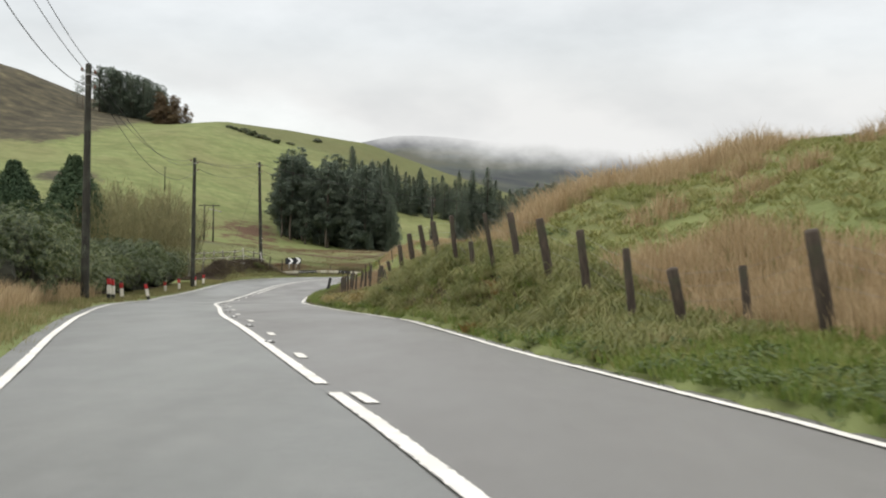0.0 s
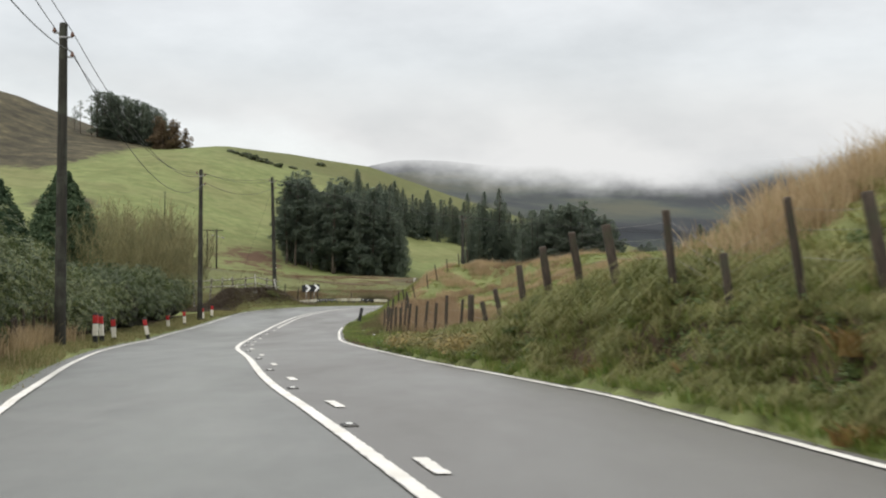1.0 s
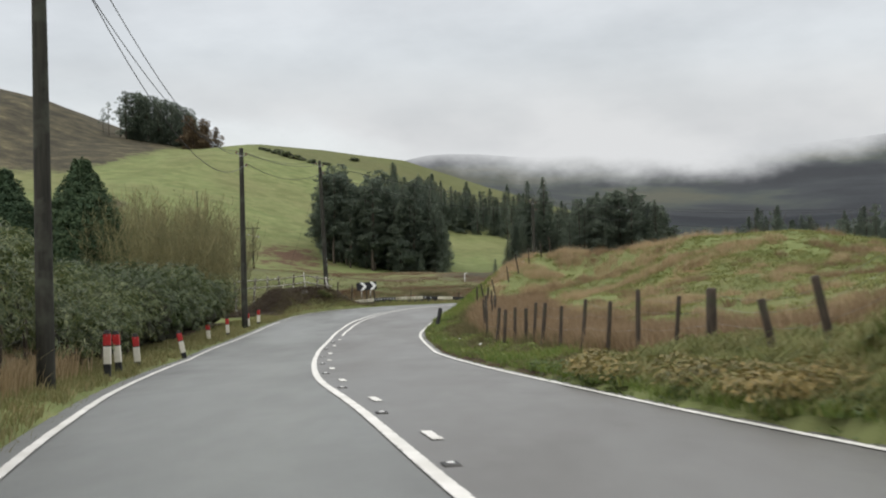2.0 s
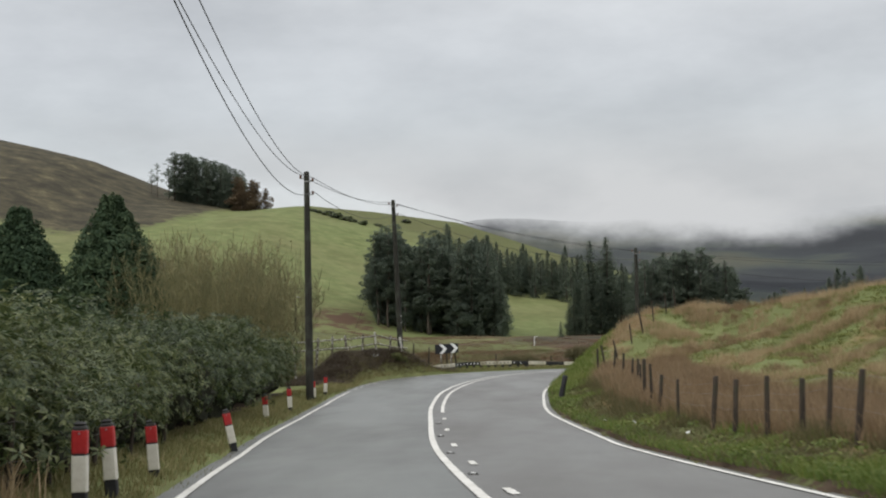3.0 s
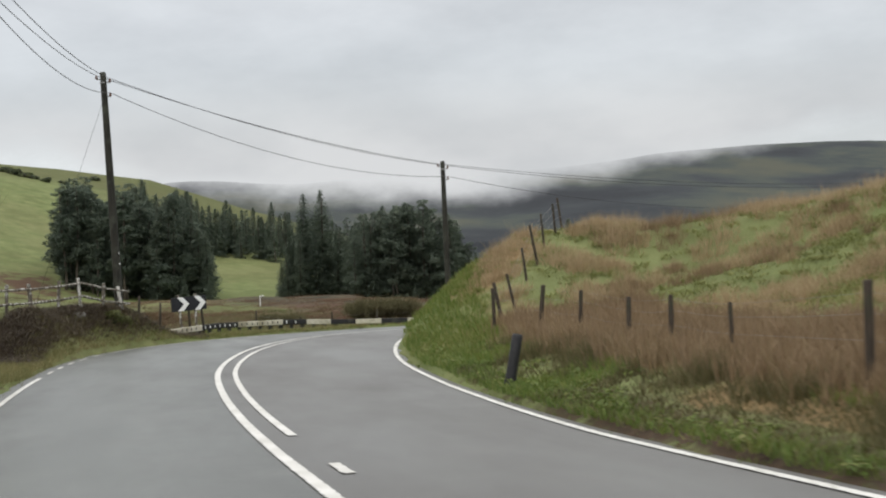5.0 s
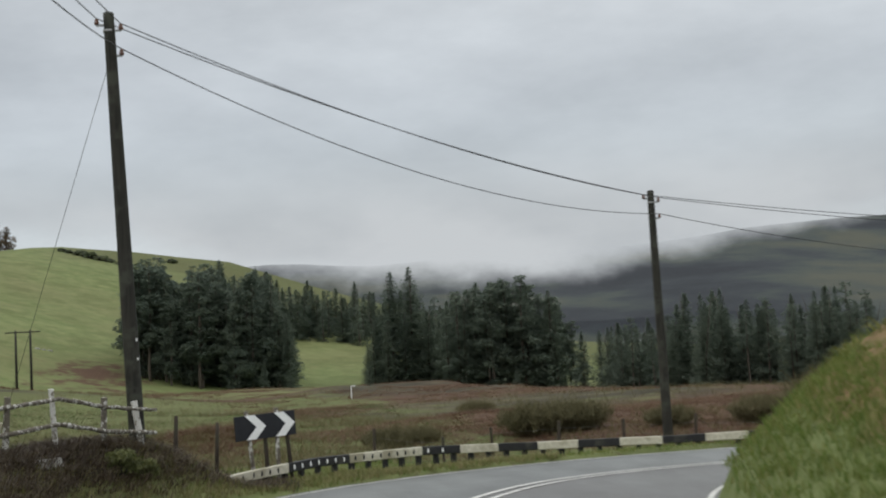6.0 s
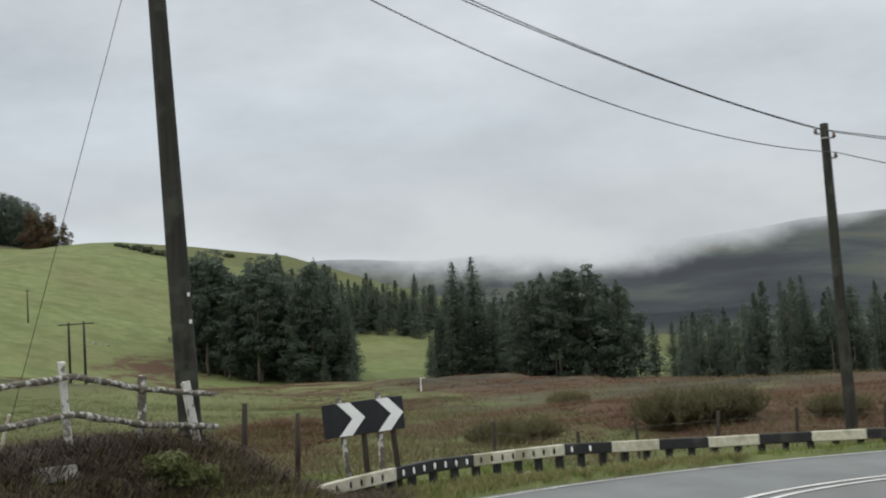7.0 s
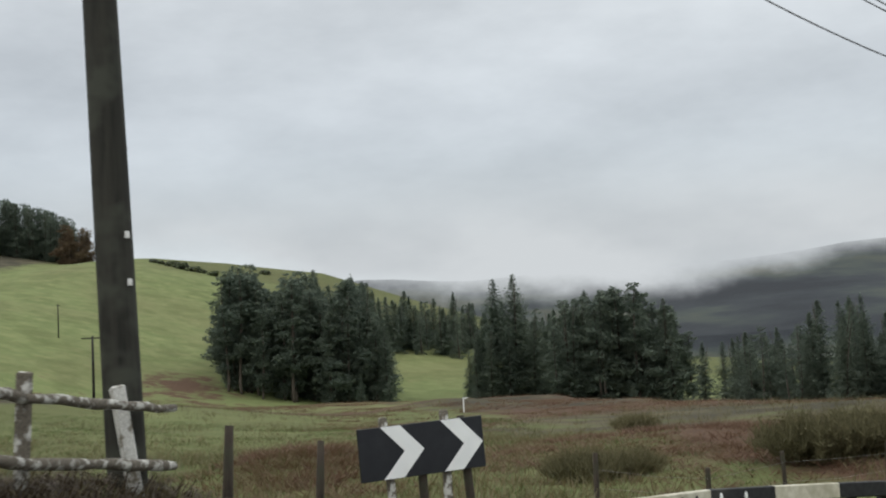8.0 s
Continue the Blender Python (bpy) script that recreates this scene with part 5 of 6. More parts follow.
GORSE = shrub_meshes(81, 0.9, 1.0, 12, 2600, 0.075, M_GORSE, M_CORE, 0.50)
for x, y, s in ((-16.75, 119.9, 0.58), (-16.35, 120.6, 0.42)):
    shrub("gorse", GORSE, x, y, (s, s, s), "small green bush on the heather bank", "bush", "bushes on the bank", x * 50, 0.08)
HEDGE = shrub_meshes(55, 2.3, 3.0, 9, 2200, 0.22, M_RHODO, M_CORE, 0.9)
for x, y, s in ((-82, 543, 1.2), (-79.5, 540, 0.9), (-77, 536, 1.25), (-74, 532, 1.1), (-71, 531, 0.9), (-67, 528, 1.0), (-86, 548, 0.8), (-55, 574, 1.1), (-62, 536, 0.8), (-89, 552, 0.9)):
    shrub("hedge_bush", HEDGE, x, y, (s * 1.3, s, s * 0.75), "dark bush in a broken hedge line on the green hill", "bush", "bushes of the hill hedge", x * 41, 0.6)


def wall_stone(x, y, w, seed):
    ob = new("wall_stone", box("wall_stone", w * 0.8, 0.5, 0.4, M_STONE, 0.12, True, 0.06, seed))
    ob.matrix_world = pose(x, y, at(x, y) - 0.2, 0, 0, seed * 9 - 20)
    return tagged(ob, "pale stone slab lying along a field edge", "stone", "pale stones in the pasture")


for i, (x, y, w) in enumerate(((-66.4, 380, 1.6), (-65.2, 380.5, 1.3), (-64.0, 381, 1.5), (-39, 378, 2.0), (-36.8, 378.3, 2.2), (-34.4, 378.8, 1.9))):
    wall_stone(x, y, w, i)
thin_pole(-81.0, 387.0, 7.0)
slim = empty("white_post", Matrix.Translation((-7.7, 230.0, at(-7.7, 230.0))), "thin white post with a short arm standing in the bracken", "post")
part("shaft", box("shaft", 0.10, 0.10, 1.6, M_LITTER, 0.01), slim, pose(0, 0, -0.3))
part("arm", box("arm", 0.5, 0.06, 0.08, M_LITTER, 0.01, False), slim, pose(0.2, 0, 1.25, 0, -12, 0))


# ---- low cloud on the fells ----
def cloud_material():
    m = bpy.data.materials.new("low_cloud")
    m.use_nodes = True
    n, l = m.node_tree.nodes, m.node_tree.links
    n.clear()
    out = n.new("ShaderNodeOutputMaterial")
    em = n.new("ShaderNodeEmission")
    tr = n.new("ShaderNodeBsdfTransparent")
    mx = n.new("ShaderNodeMixShader")
    co = n.new("ShaderNodeTexCoord")
    sp = n.new("ShaderNodeSeparateXYZ")
    l.new(co.outputs["Object"], sp.inputs[0])
    puff = noise_node(n, l, 0.010, 7.0, 0.58, "Object", (1.0, 1.0, 1.8))
    shade = noise_node(n, l, 0.008, 5.0, 0.5, "Object", (1.0, 1.0, 2.0))
    lift = math_node(n, l, "MULTIPLY", math_node(n, l, "MAXIMUM", math_node(n, l, "SUBTRACT", sp.outputs["X"], 215.0), 0.0), 0.17)
    left = math_node(n, l, "MULTIPLY", math_node(n, l, "MAXIMUM", math_node(n, l, "SUBTRACT", 30.0, sp.outputs["X"]), 0.0), 0.24)
    zz = math_node(n, l, "SUBTRACT", math_node(n, l, "ADD", sp.outputs["Z"], math_node(n, l, "MULTIPLY", math_node(n, l, "SUBTRACT", puff, 0.5), 48.0)), math_node(n, l, "ADD", lift, left))
    low = n.new("ShaderNodeMapRange")
    low.interpolation_type = "SMOOTHSTEP"
    low.inputs["From Min"].default_value, low.inputs["From Max"].default_value = 64.0, 92.0
    # a faint glowing veil stays below the cloud and stands in for haze
    low.inputs["To Min"].default_value = 0.03
    l.new(zz, low.inputs["Value"])
    high = n.new("ShaderNodeMapRange")
    high.interpolation_type = "SMOOTHSTEP"
    high.inputs["From Min"].default_value, high.inputs["From Max"].default_value = 105.0, 190.0
    high.inputs["To Min"].default_value, high.inputs["To Max"].default_value = 1.0, 0.0
    l.new(sp.outputs["Z"], high.inputs["Value"])
    l.new(math_node(n, l, "MULTIPLY", low.outputs["Result"], high.outputs["Result"]), mx.inputs[0])
    # the cloud's brightness is put in as glow, close to the sky's
    l.new(ramp(n, l, shade, ((0.35, (0.56, 0.585, 0.61)), (0.65, (0.68, 0.70, 0.72)))), em.inputs["Color"])
    em.inputs["Strength"].default_value = 1.0
    l.new(tr.outputs[0], mx.inputs[1])
    l.new(em.outputs[0], mx.inputs[2])
    l.new(mx.outputs[0], out.inputs["Surface"])
    return m


def cloud_sheet():
    v, q = [], []
    n = 60
    for i in range(n + 1):
        a = radians(-55 + 110 * i / n)
        for z in (0, 65, 130, 195):
            v.append((1000 * math.sin(a), 100 + 1000 * math.cos(a), z))
    for i in range(n):
        for j in range(3):
            q.append((i * 4 + j, (i + 1) * 4 + j, (i + 1) * 4 + j + 1, i * 4 + j + 1))
    ob = new("backdrop", mesh_data("backdrop", v, q, cloud_material(), True))
    ob.visible_shadow = False
    return tagged(ob, "low grey cloud hanging on the distant fell tops", "cloud", kind="structure")


cloud_sheet()


# ---- farmhouses far up the valley ----
def farmhouse(x, y, w, turn):
    thing = empty("farmhouse", pose(x, y, at(x, y), 0, 0, turn), "tiny distant white farmhouse on the valley side", "house", "farmhouses up the valley")
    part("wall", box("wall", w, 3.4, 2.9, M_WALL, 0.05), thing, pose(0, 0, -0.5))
    v = [(-w / 2 - 0.2, -1.9, 2.3), (w / 2 + 0.2, -1.9, 2.3), (w / 2 + 0.2, 1.9, 2.3), (-w / 2 - 0.2, 1.9, 2.3), (-w / 2 - 0.2, 0, 3.7), (w / 2 + 0.2, 0, 3.7)]
    part("roof", mesh_data("roof", v, [(0, 1, 5, 4), (2, 3, 4, 5), (0, 4, 3), (1, 2, 5), (3, 2, 1, 0)], M_SLATE), thing)
    for k in (-0.3, 0.3):
        part("window", box("window", 0.7, 0.1, 0.8, M_GLASS, 0.02), thing, pose(k * w, -1.73, 0.9))


farmhouse(195.0, 925.0, 5.0, 10)
farmhouse(207.5, 929.0, 4.0, -15)


# ---- grasses ----
def blade_mesh(name, P, per, height, spread, width, material, lean=0.35, seed=1, segs=2, droop=0.0):
    """Tufts of bending blades at places P (n, 3); droop lets the tips hang over."""
    rg = np.random.default_rng(seed)
    n = len(P) * per
    c = np.repeat(P, per, 0)
    hh = np.repeat(np.broadcast_to(height, (len(P),)), per) * rg.uniform(0.55, 1.15, n)
    ang, rad = rg.uniform(0, 2 * np.pi, n), np.sqrt(rg.uniform(0, 1, n)) * np.repeat(np.broadcast_to(spread, (len(P),)), per)
    base = c + np.stack([np.cos(ang) * rad, np.sin(ang) * rad, np.full(n, -0.03)], 1)
    a2 = ang + rg.normal(0, 0.9, n)
    out = np.stack([np.cos(a2), np.sin(a2), np.zeros(n)], 1) * (hh * np.abs(rg.normal(lean, 0.22, n)))[:, None]
    up = np.stack([np.zeros(n), np.zeros(n), hh], 1)
    a3 = rg.uniform(0, 2 * np.pi, n)
    w = np.stack([np.cos(a3), np.sin(a3), np.zeros(n)], 1) * (width * rg.uniform(0.6, 1.3, n))[:, None]
    tip = base + out * (1 + 0.4 * droop) + up * (0.92 - droop)
    i = np.arange(n)[:, None]
    if segs == 1:
        V = np.stack([base - w, base + w, tip], 1).reshape(-1, 3)
        T = (i * 3 + [0, 1, 2])
    else:
        mid = base + out * (0.35 + 0.25 * droop) + up * (0.58 + 0.12 * droop)
        V = np.stack([base - w, base + w, mid - w * 0.8, mid + w * 0.8, tip], 1).reshape(-1, 3)
        T = np.concatenate([i * 5 + [0, 1, 3], i * 5 + [0, 3, 2], i * 5 + [2, 3, 4]], 1).reshape(-1, 3)
    return fast_mesh(name, V, T, material)


def grounded(xy):
    return np.column_stack([xy, land(xy[:, 0], xy[:, 1])])


def strip_points(line, ylo, yhi, lo, hi, count, seed, sign=1.0, power=1.0, stop=None):
    """Random places along a road edge, lo to hi metres outside it."""
    rg = np.random.default_rng(seed)
    keep = np.where((line[:, 1] >= ylo) & (line[:, 1] <= yhi))[0]
    if stop:
        keep = keep[keep < stop]
    k = rg.choice(keep, count)
    t = np.gradient(line, axis=0)[k]
    t /= np.linalg.norm(t, axis=1)[:, None]
    d = lo + (hi - lo) * rg.uniform(0, 1, count) ** power
    p = line[k] + sign * np.stack([t[:, 1], -t[:, 0]], 1) * d[:, None] + rg.normal(0, 0.12, (count, 2)) * np.array([1.0, 3.0])
    sr, _ = beside(EDGE_R, p[:, 0], p[:, 1])
    sl, _ = beside(EDGE_L, p[:, 0], p[:, 1])
    return p[(sr > 0.16) | (sl < -0.16)]


def stuff(name, me, label, category):
    return tagged(new(name, me), label, category, kind="stuff")


def patchy(p, k, seed, cut):
    return p[wave(p[:, 0], p[:, 1], k, seed) > cut]


APEX_R = int(np.argmax(EDGE_R[:, 1]))
APEX_L = int(np.argmax(EDGE_L[:, 1]))
M_VERGE = leafy("pale_verge_grass", ((0.2, (0.10, 0.112, 0.036)), (0.5, (0.185, 0.185, 0.07)), (0.8, (0.30, 0.26, 0.13)), (0.98, (0.38, 0.31, 0.17))), through=0.35)
M_BANK = leafy("long_bank_grass", ((0.2, (0.068, 0.088, 0.027)), (0.45, (0.142, 0.163, 0.052)), (0.7, (0.240, 0.240, 0.092)), (0.98, (0.40, 0.33, 0.17))), through=0.42)
M_BRAMBLE_GREEN = leafy("green_bramble", ((0.2, (0.050, 0.078, 0.024)), (0.55, (0.092, 0.132, 0.040)), (0.95, (0.15, 0.185, 0.062))), 0.55, 0.3, 0.3)
M_HEATH_GRASS = leafy("heath_grass", ((0.2, (0.075, 0.072, 0.030)), (0.5, (0.125, 0.115, 0.050)), (0.8, (0.19, 0.155, 0.08)), (0.98, (0.13, 0.085, 0.05))), through=0.3)
M_TURF = leafy("tussock_turf", ((0.25, (0.055, 0.066, 0.022)), (0.45, (0.125, 0.142, 0.045)), (0.65, (0.205, 0.215, 0.078)), (0.98, (0.26, 0.21, 0.10))), through=0.35, patch_scale=1.3, own_tone=0.25, patch_tone=0.85)
M_MOSS = leafy("mossy_turf", ((0.2, (0.085, 0.105, 0.026)), (0.45, (0.155, 0.180, 0.046)), (0.7, (0.225, 0.230, 0.075)), (0.98, (0.29, 0.245, 0.11))), through=0.35, patch_scale=0.8, own_tone=0.3, patch_tone=0.8)
M_FERN = leafy("orange_fern", ((0.2, (0.11, 0.068, 0.024)), (0.6, (0.18, 0.112, 0.038)), (0.95, (0.24, 0.17, 0.06))))

P = strip_points(EDGE_R, -2, 124, 0.28, 2.6, 17000, 1, power=0.8, stop=APEX_R + 30)
thin = (P[:, 1] > 53) & (P[:, 1] < 100) & (wave(P[:, 0], P[:, 1], 0.9, 77) < 0.35)
DEAD = grounded(P[thin])
P = grounded(P[~thin])
stuff("verge_grass", blade_mesh("verge_grass", P, 7, 0.16 + 0.10 * np.random.default_rng(1).random(len(P)), 0.16, 0.010, M_GRASS, 0.45, 2), "short bright green grass on the road verge", "grass")
stuff("dead_verge_grass", blade_mesh("dead_verge_grass", DEAD, 6, 0.09 + 0.10 * np.random.default_rng(15).random(len(DEAD)), 0.16, 0.009, M_HEATH_GRASS, 0.7, 31), "flattened brown dead grass and dirt by the tarmac", "grass")
P = grounded(strip_points(EDGE_R, -2, 108, 0.17, 0.95, 9000, 33, stop=APEX_R))
stuff("kerb_grass", blade_mesh("kerb_grass", P, 5, 0.10 + 0.10 * np.random.default_rng(16).random(len(P)), 0.12, 0.008, M_GRASS, 0.6, 34), "short green grass creeping over the tarmac edge", "grass")
P = strip_points(EDGE_R, 17, 50, 0.62, 2.8, 3600, 3)
P = grounded(P[wave(P[:, 0], P[:, 1], 2.6, 62) + 0.5 * wave(P[:, 0], P[:, 1], 5.2, 63) > -0.40])
stuff("bank_tussock", blade_mesh("bank_tussock", P, 50, 0.12 + 0.34 * np.random.default_rng(2).random(len(P)) ** 2, 0.10, 0.008, M_TURF, 1.0, 4, 2, 0.85), "rounded tussocks of olive grass hanging over the roadside bank", "grass")
P = grounded(patchy(strip_points(EDGE_R, 21, 50, 0.9, 3.4, 2600, 35), 2.4, 63, -0.2))
stuff("bank_grass", blade_mesh("bank_grass", P, 9, 0.17 + 0.16 * np.random.default_rng(2).random(len(P)), 0.20, 0.009, M_BANK, 0.85, 4), "long tousled olive grass hanging over the roadside bank", "grass")
P = grounded(strip_points(EDGE_R, -2, 52, 2.2, 20.0, 8200, 5))
stuff("hill_grass", blade_mesh("hill_grass", P, 26, 0.10 + 0.17 * np.random.default_rng(3).random(len(P)), 0.16, 0.011, M_MOSS, 1.25, 6, 2, 0.8), "low mossy yellow-green tussocks on the hillside", "grass")
P = grounded(strip_points(EDGE_R, 50, 118, 2.6, 26.0, 6800, 7))
stuff("pasture_grass", blade_mesh("pasture_grass", P, 22, 0.10 + 0.14 * np.random.default_rng(4).random(len(P)), 0.22, 0.014, M_MOSS, 1.2, 8, 2, 0.8), "low tussocky yellow-green grass on the knoll", "grass")
P = grounded(patchy(strip_points(EDGE_R, 50, 118, 4.0, 26.0, 6000, 36), 0.55, 32, 0.15))
stuff("bleached_grass", blade_mesh("bleached_grass", P, 9, 0.20 + 0.16 * np.random.default_rng(17).random(len(P)), 0.26, 0.012, M_BANK, 0.6, 37, 1), "patches of bleached straw-tipped grass on the knoll", "grass")
P = grounded(strip_points(EDGE_R, 47, 103, 2.3, 6.2, 9500, 9, power=0.9))
stuff("moor_grass", blade_mesh("moor_grass", P, 8, 0.42 + 0.26 * np.random.default_rng(5).random(len(P)), 0.20, 0.009, M_MOOR, 0.32, 10), "dense knee-high brown moor grass round the fence", "grass")
P = grounded(strip_points(EDGE_R, 2, 24, 2.7, 5.0, 3000, 11))
stuff("dry_grass", blade_mesh("dry_grass", P, 9, 0.42 + 0.26 * np.random.default_rng(6).random(len(P)), 0.20, 0.008, M_RUSH, 0.28, 12), "tall straw-coloured grass behind the wire fence", "grass")
P = grounded(strip_points(EDGE_L, -2, 104, 0.28, 2.3, 12000, 13, -1.0, 0.85))
stuff("left_verge_grass", blade_mesh("left_verge_grass", P, 5, 0.11 + 0.12 * np.random.default_rng(7).random(len(P)), 0.15, 0.009, M_VERGE, 0.45, 14), "pale yellow-green grass on the verge", "grass")
P = grounded(strip_points(EDGE_L, 5, 56, 1.3, 4.0, 4200, 15, -1.0))
stuff("tall_verge_grass", blade_mesh("tall_verge_grass", P, 8, 0.5 + 0.35 * np.random.default_rng(8).random(len(P)), 0.2, 0.008, M_RUSH, 0.3, 16), "tall dead straw-coloured grass under the fence", "grass")
P = grounded(strip_points(EDGE_L, 103, 128, 0.35, 1.6, 3600, 17, -1.0, stop=APEX_L))
stuff("edge_grass", blade_mesh("edge_grass", P, 7, 0.13 + 0.1 * np.random.default_rng(9).random(len(P)), 0.13, 0.008, M_VERGE, 0.5, 18), "short pale grass along the tarmac edge", "grass")
P = grounded(strip_points(EDGE_L, 120.5, 129, 0.3, 5.2, 9000, 19, -1.0, stop=APEX_L + 60))
stuff("bend_grass", blade_mesh("bend_grass", P, 5, 0.10 + 0.08 * np.random.default_rng(10).random(len(P)), 0.16, 0.009, M_GRASS, 0.45, 20), "rough green grass under the crash barrier", "grass")
P = grounded(strip_points(EDGE_L, 109.0, 124.2, 1.05, 4.2, 6500, 21, -1.0, stop=APEX_L))
stuff("heather", blade_mesh("heather", P, 22, 0.14 + 0.20 * np.random.default_rng(11).random(len(P)) ** 2, 0.20, 0.007, M_HEATHER, 1.0, 22, 2, 0.5), "dark brown heather covering the low bank", "heather")
P = grounded(patchy(strip_points(EDGE_L, 102, 140, 4.0, 22.0, 9000, 23, -1.0), 0.3, 33, -0.3))
stuff("field_grass", blade_mesh("field_grass", P, 6, 0.2 + 0.2 * np.random.default_rng(12).random(len(P)), 0.25, 0.012, M_HEATH_GRASS, 0.6, 24), "rough olive grass in the field behind the rail fence", "grass")


def rush_clumps(places, name, label, material, tall, seed):
    """Round clumps of upright rush, thick at the foot."""
    rg = np.random.default_rng(seed)
    pts, hs = [], []
    for x, y, r in places:
        n = int(70 * r * r) + 14
        a, q = rg.uniform(0, 6.28, n), np.sqrt(rg.uniform(0, 1, n)) * r
        pts.append(np.stack([x + np.cos(a) * q, y + np.sin(a) * q * 0.9], 1))
        hs.append(tall * rg.uniform(0.7, 1.1, n) * (0.75 + 0.35 * min(r, 1.0)) * (1 - 0.60 * (q / r) ** 2))
    P = grounded(np.concatenate(pts))
    return stuff(name, blade_mesh(name, P, 9, np.concatenate(hs), 0.13, 0.009, material, 0.38, seed, 2 if tall > 0.68 else 1), label, "rush")


rg = np.random.default_rng(90)
hill, knoll_top, field = [], [], []
for i in range(9):
    y = rg.uniform(6, 28)
    e = EDGE_R[int(np.argmin(np.abs(EDGE_R[:APEX_R, 1] - y)))]
    d = rg.uniform(6.0, 17.0)
    hill.append((e[0] + d, y + 0.2 * d, rg.uniform(0.4, 0.9)))
crest = []
for x, y, r in ((1.7, 33.2, 0.9), (2.4, 34.4, 1.1), (3.2, 33.4, 0.9), (3.9, 34.6, 0.9), (5.2, 32.8, 0.9), (5.9, 34.0, 0.9), (7.2, 34.6, 0.8), (6.6, 34.0, 1.0), (1.0, 35.6, 0.6)):
    crest.append((x, y, r))
for x, y, r in ((7.6, 32.6, 0.9), (9.8, 29.0, 1.0), (11.2, 26.4, 1.0), (9.0, 24.0, 0.7), (6.2, 27.5, 0.6), (8.2, 21.0, 0.6), (5.4, 24.5, 0.5), (12.5, 31.0, 1.1), (4.6, 28.8, 0.7), (6.9, 30.6, 0.7)):
    hill.append((x, y, r))
for i in range(26):
    x = rg.uniform(1.6, 11.0)
    crest.append((x, 33.5 + 0.35 * x + rg.uniform(-1.5, 4.5), rg.uniform(0.4, 1.1)))
for i in range(50):
    y = rg.uniform(58, 113)
    e = EDGE_R[int(np.argmin(np.abs(EDGE_R[:APEX_R, 1] - y)))]
    d = 6.0 + 20.0 * rg.random() ** 1.2
    patch = knoll_top if i % 3 else field
    r, a = rg.uniform(0.5, 1.4), rg.uniform(-0.5, 0.5)
    for j in range(1 + i % 4):
        patch.append((e[0] + d + 1.5 * r * j, y + 1.5 * r * j * a, r * rg.uniform(0.6, 1.1)))
for i in range(34):
    knoll_top.append((rg.uniform(-3.0, 14), rg.uniform(103, 115), rg.uniform(0.5, 1.2)))
for i in range(190):
    y = rg.uniform(60, 114)
    e = EDGE_R[int(np.argmin(np.abs(EDGE_R[:APEX_R, 1] - y)))]
    (knoll_top if i % 2 else field).append((e[0] + 5.0 + 20.0 * rg.random(), y, rg.uniform(0.22, 0.6)))
tall_edge = []
for i in range(34):
    y = rg.uniform(97, 112)
    e = EDGE_R[int(np.argmin(np.abs(EDGE_R[:APEX_R, 1] - y)))]
    knoll_top.append((e[0] + rg.uniform(2.6, 5.5), y, rg.uniform(0.3, 0.75)))
for i in range(46):
    y = rg.uniform(58, 101)
    e = EDGE_R[int(np.argmin(np.abs(EDGE_R[:APEX_R, 1] - y)))]
    tall_edge.append((e[0] + rg.uniform(1.7, 2.8), y, rg.uniform(0.25, 0.6)))
rush_clumps(tall_edge, "verge_rush", "dark olive rush tufts along the foot of the fence", M_HEATH_GRASS, 0.62, 45)
rush_clumps(hill, "hillside_rush", "tall straw-coloured rush clumps on the hillside", M_RUSH, 0.70, 41)
rush_clumps(crest, "crest_rush", "dense tall straw-coloured rush along the brow of the bank", M_RUSH, 0.9, 44)
rush_clumps(knoll_top, "knoll_rush", "straw-brown rush clumps over the knoll", M_RUSH, 0.66, 42)
rush_clumps(field, "field_rush", "brown rush clumps in the rough pasture", M_MOOR, 0.60, 43)

# bracken past the barrier
rg = np.random.default_rng(95)
bx = np.concatenate([rg.uniform(-14, 34, 3600), rg.uniform(-20, 75, 3800), rg.uniform(-52, -8, 900)])
by = np.concatenate([rg.uniform(134, 190, 3600), rg.uniform(190, 345, 3800), rg.uniform(240, 350, 900)])
P2 = np.stack([bx, by], 1)
P2 = P2[(wave(bx, by, 0.07, 21) + 0.5 * wave(bx, by, 0.35, 25) > -0.1) & (beside(EDGE_L, bx, by)[0] < -7.0)]
P2 = np.concatenate([P2, np.stack([rg.normal(-16.3, 1.0, 240), rg.normal(141.5, 3.6, 240)], 1), np.stack([rg.normal(-12.5, 2.5, 160), rg.normal(196, 8, 160)], 1)])
P = grounded(P2)
stuff("bracken", blade_mesh("bracken", P, 64, 0.26 + 0.34 * rg.random(len(P)) ** 2, 0.42 + 0.004 * (P[:, 1] - 130), 0.011 + 0.00006 * np.repeat(P[:, 1] - 130, 64), M_BRACKEN, 0.9, 51, 1, 0.35), "rust-brown dead bracken covering the heath", "bracken")
bx = np.concatenate([rg.uniform(-38, 50, 5200), rg.uniform(-42, -6, 1700)])
by = np.concatenate([rg.uniform(128, 250, 5200), rg.uniform(127, 190, 1700)])
P2 = np.stack([bx, by], 1)[((wave(bx, by, 0.07, 21) + 0.5 * wave(bx, by, 0.35, 25) < 0.15) | (bx < -14) | (by < 138)) & (beside(EDGE_L, bx, by)[0] < -4.0)]
P = grounded(P2)
mx, my = rg.uniform(-46, -6, 5200), rg.uniform(126, 215, 5200)
meadow = np.stack([mx, my], 1)[(beside(EDGE_L, mx, my)[0] < -4.5) & (wave(mx, my, 0.2, 68) > -0.9)]
MEADOW = grounded(meadow)
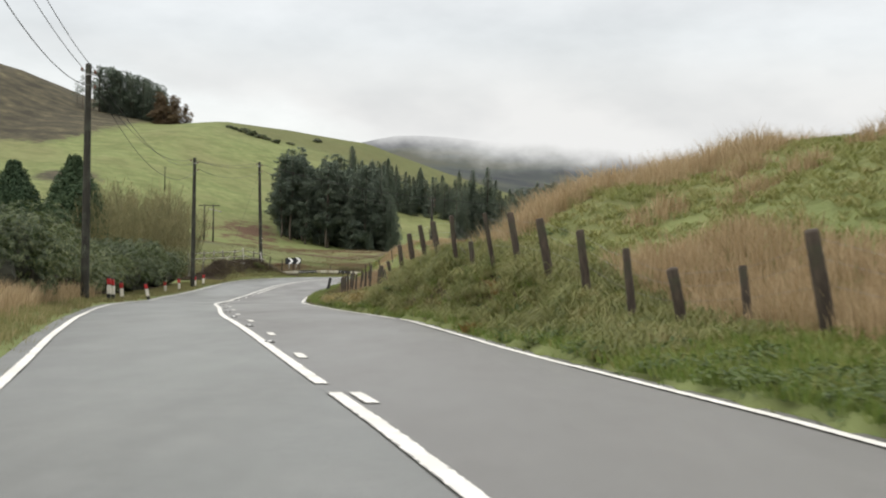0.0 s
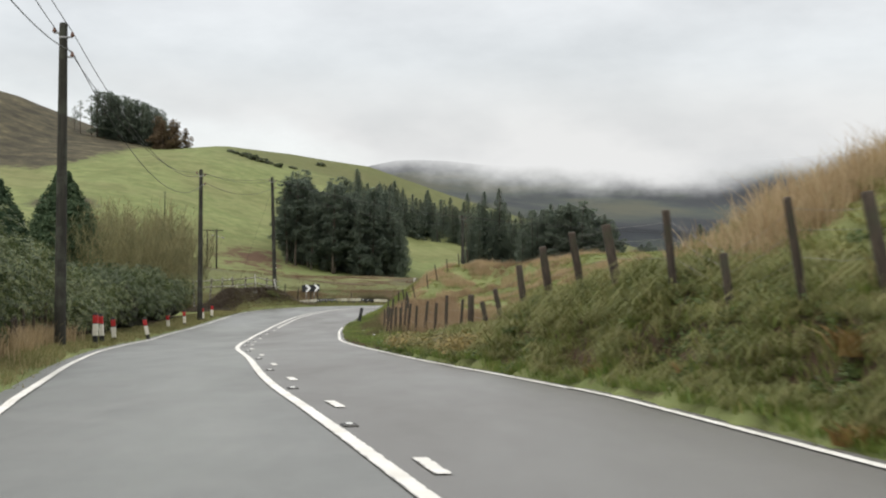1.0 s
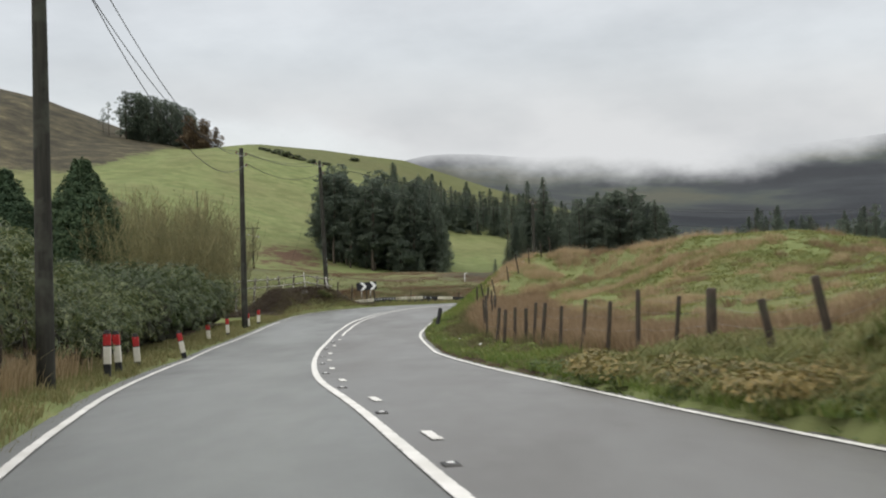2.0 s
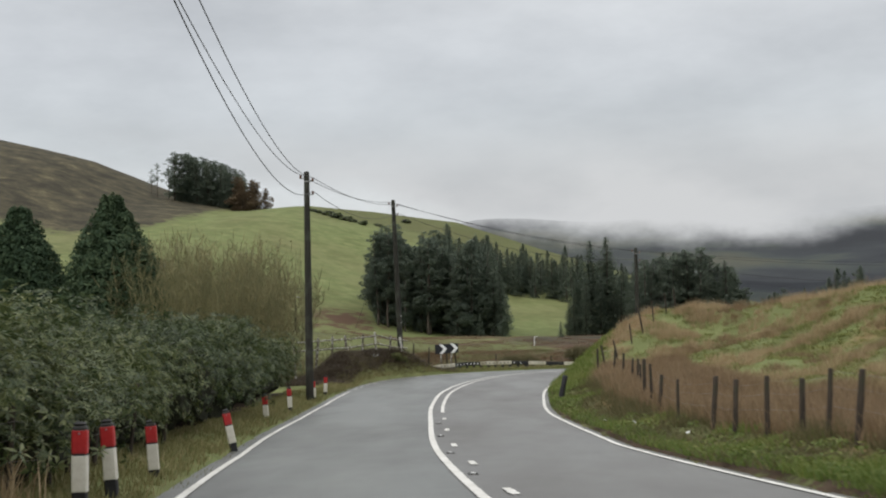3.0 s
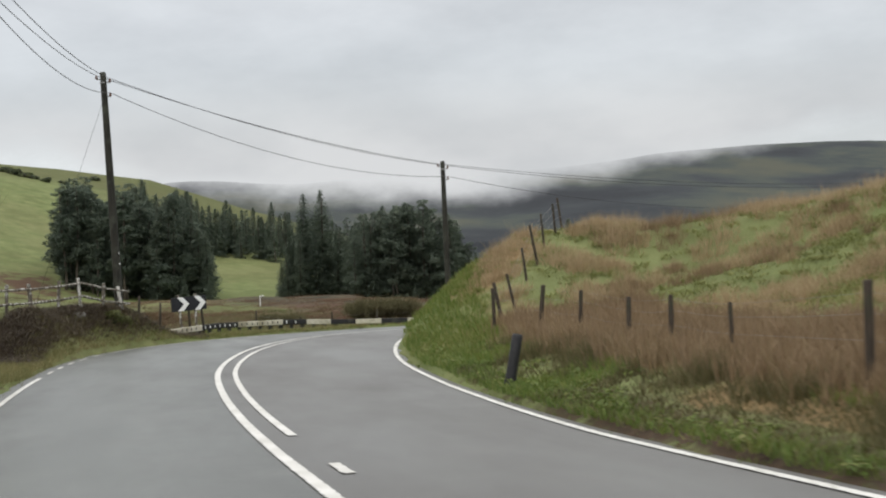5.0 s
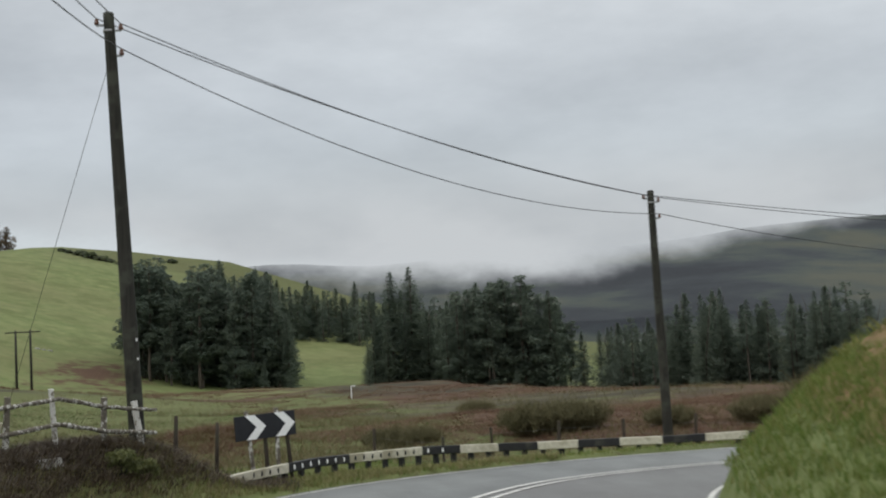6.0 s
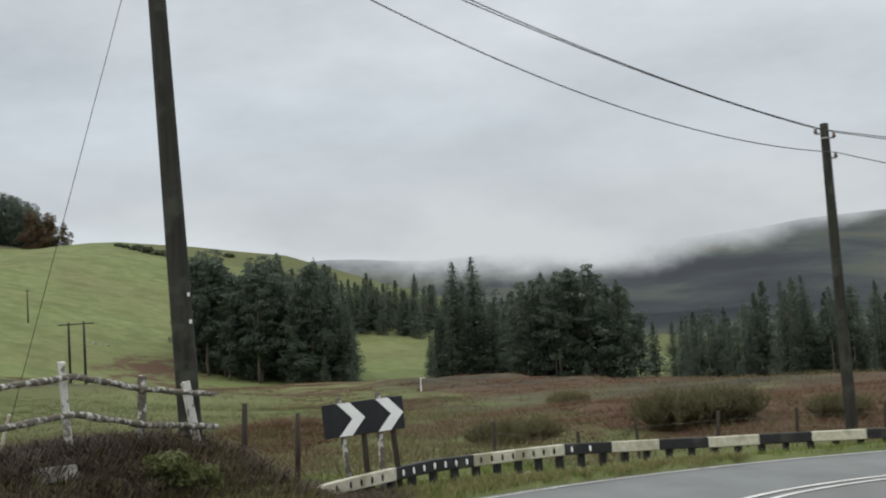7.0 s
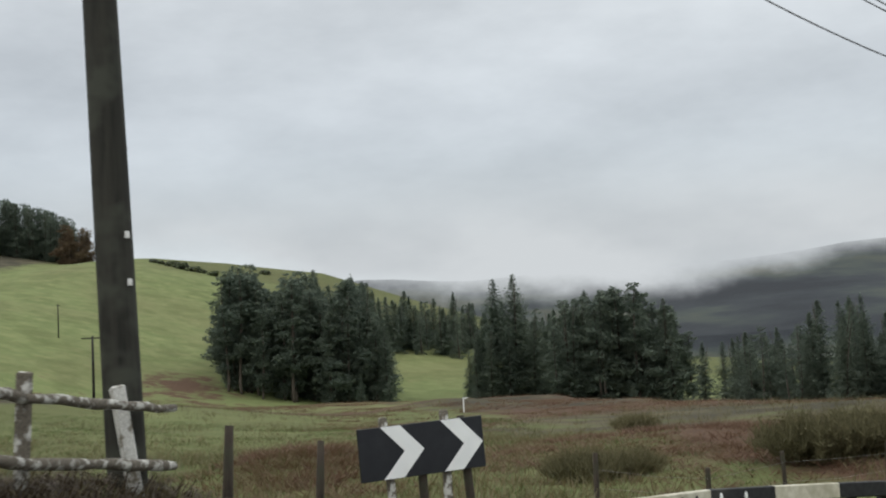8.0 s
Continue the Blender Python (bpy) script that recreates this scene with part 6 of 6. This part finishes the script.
stuff("meadow_grass", blade_mesh("meadow_grass", MEADOW, 34, 0.07 + 0.12 * rg.random(len(MEADOW)), 0.6, 0.010, M_BRAMBLE_GREEN, 0.9, 53, 1), "rough dark green grass in the wet meadow behind the rail fence", "grass")
stuff("heath_grass", blade_mesh("heath_grass", P, 9, 0.35 + 0.25 * rg.random(len(P)), 0.45, 0.014, M_HEATH_GRASS, 0.8, 52, 1), "olive and straw grass between the bracken", "grass")


# ---- bramble and fern on the bank ----
def bramble(x, y, r, seed):
    rg = np.random.default_rng(seed)
    V, T = joined([leaf_cloud(rg, (rg.uniform(-r, r) * 0.6, rg.uniform(-r, r), rg.uniform(0.0, 0.16)), (0.42, 0.5, 0.20), 210, 0.05, 0.8) for _ in range(9)])
    thing = new("bramble", fast_mesh("bramble", V, T, M_BRAMBLE))
    thing.matrix_world = pose(x, y, at(x, y))
    return tagged(thing, "low yellowing bramble leaves spilling onto the verge", "bramble", "brambles on the verge")


for i, y in enumerate((41.6, 43.4, 45.2, 47.0, 48.8, 50.8)):
    e = EDGE_R[int(np.argmin(np.abs(EDGE_R[:APEX_R, 1] - y)))]
    bramble(e[0] + 0.95 + 0.15 * (i % 2), y, 1.0, 200 + i)


def fern(x, y, s, seed):
    P0 = np.zeros((5, 3))
    P0[:, :2] = np.random.default_rng(seed).normal(0, 0.12, (5, 2))
    thing = new("fern", blade_mesh("fern", P0, 16, 0.34 * s, 0.16, 0.03, M_FERN, 0.9, seed))
    thing.matrix_world = pose(x, y, at(x, y))
    return tagged(thing, "orange-brown dying fern on the grassy bank", "fern", "ferns on the bank")


for x, y, s in ((0.25, 30.6, 0.8), (1.3, 27.2, 0.9), (0.7, 25.2, 0.6), (-0.6, 33.6, 0.7)):
    fern(x, y, s, int(y * 10))


def scrap(x, y, s, seed):
    ob = new("litter", box("litter", 0.16 * s, 0.10 * s, 0.05 * s, M_LITTER, 0.012, True, 0.02, seed))
    ob.matrix_world = pose(x, y, at(x, y) + 0.06, 8, 14, seed * 37)
    return tagged(ob, "crumpled white scrap of litter in the grass", "litter", "litter on the verge")


for i, (x, y, s) in enumerate(((-6.62, 75.5, 0.6), (-7.2, 77.5, 0.6), (-0.2, 28.6, 0.9), (-10.9, 128.6, 1.0), (-1.2, 33.2, 0.7), (-5.9, 70.5, 0.4))):
    scrap(x, y, s, i)


# ---- leafy weeds at the foot of the bank ----
def weeds(name, line, ylo, yhi, lo, hi, count, size, material, label, seed):
    rg = np.random.default_rng(seed)
    P = grounded(patchy(strip_points(line, ylo, yhi, lo, hi, count, seed), 1.7, seed, -0.2))
    V, T = joined([leaf_cloud(rg, (p[0], p[1], p[2] + 0.02), (rg.uniform(0.10, 0.26), rg.uniform(0.10, 0.26), rg.uniform(0.08, 0.20)), 34, size, 0.8) for p in P])
    return stuff(name, fast_mesh(name, V, T, material), label, "weeds")


weeds("verge_weeds", EDGE_R, 3, 54, 0.30, 1.9, 1700, 0.042, M_BRAMBLE_GREEN, "low dark green leafy weeds at the foot of the bank", 71)
weeds("bank_weeds", EDGE_R, 24, 50, 1.0, 3.2, 380, 0.05, M_BRAMBLE_GREEN, "dark green bramble leaves in hollows of the bank", 72)
weeds("field_weeds", EDGE_R, 56, 104, 0.35, 2.0, 260, 0.045, M_GRASS, "bright green leafy tufts on the muddy verge", 73)
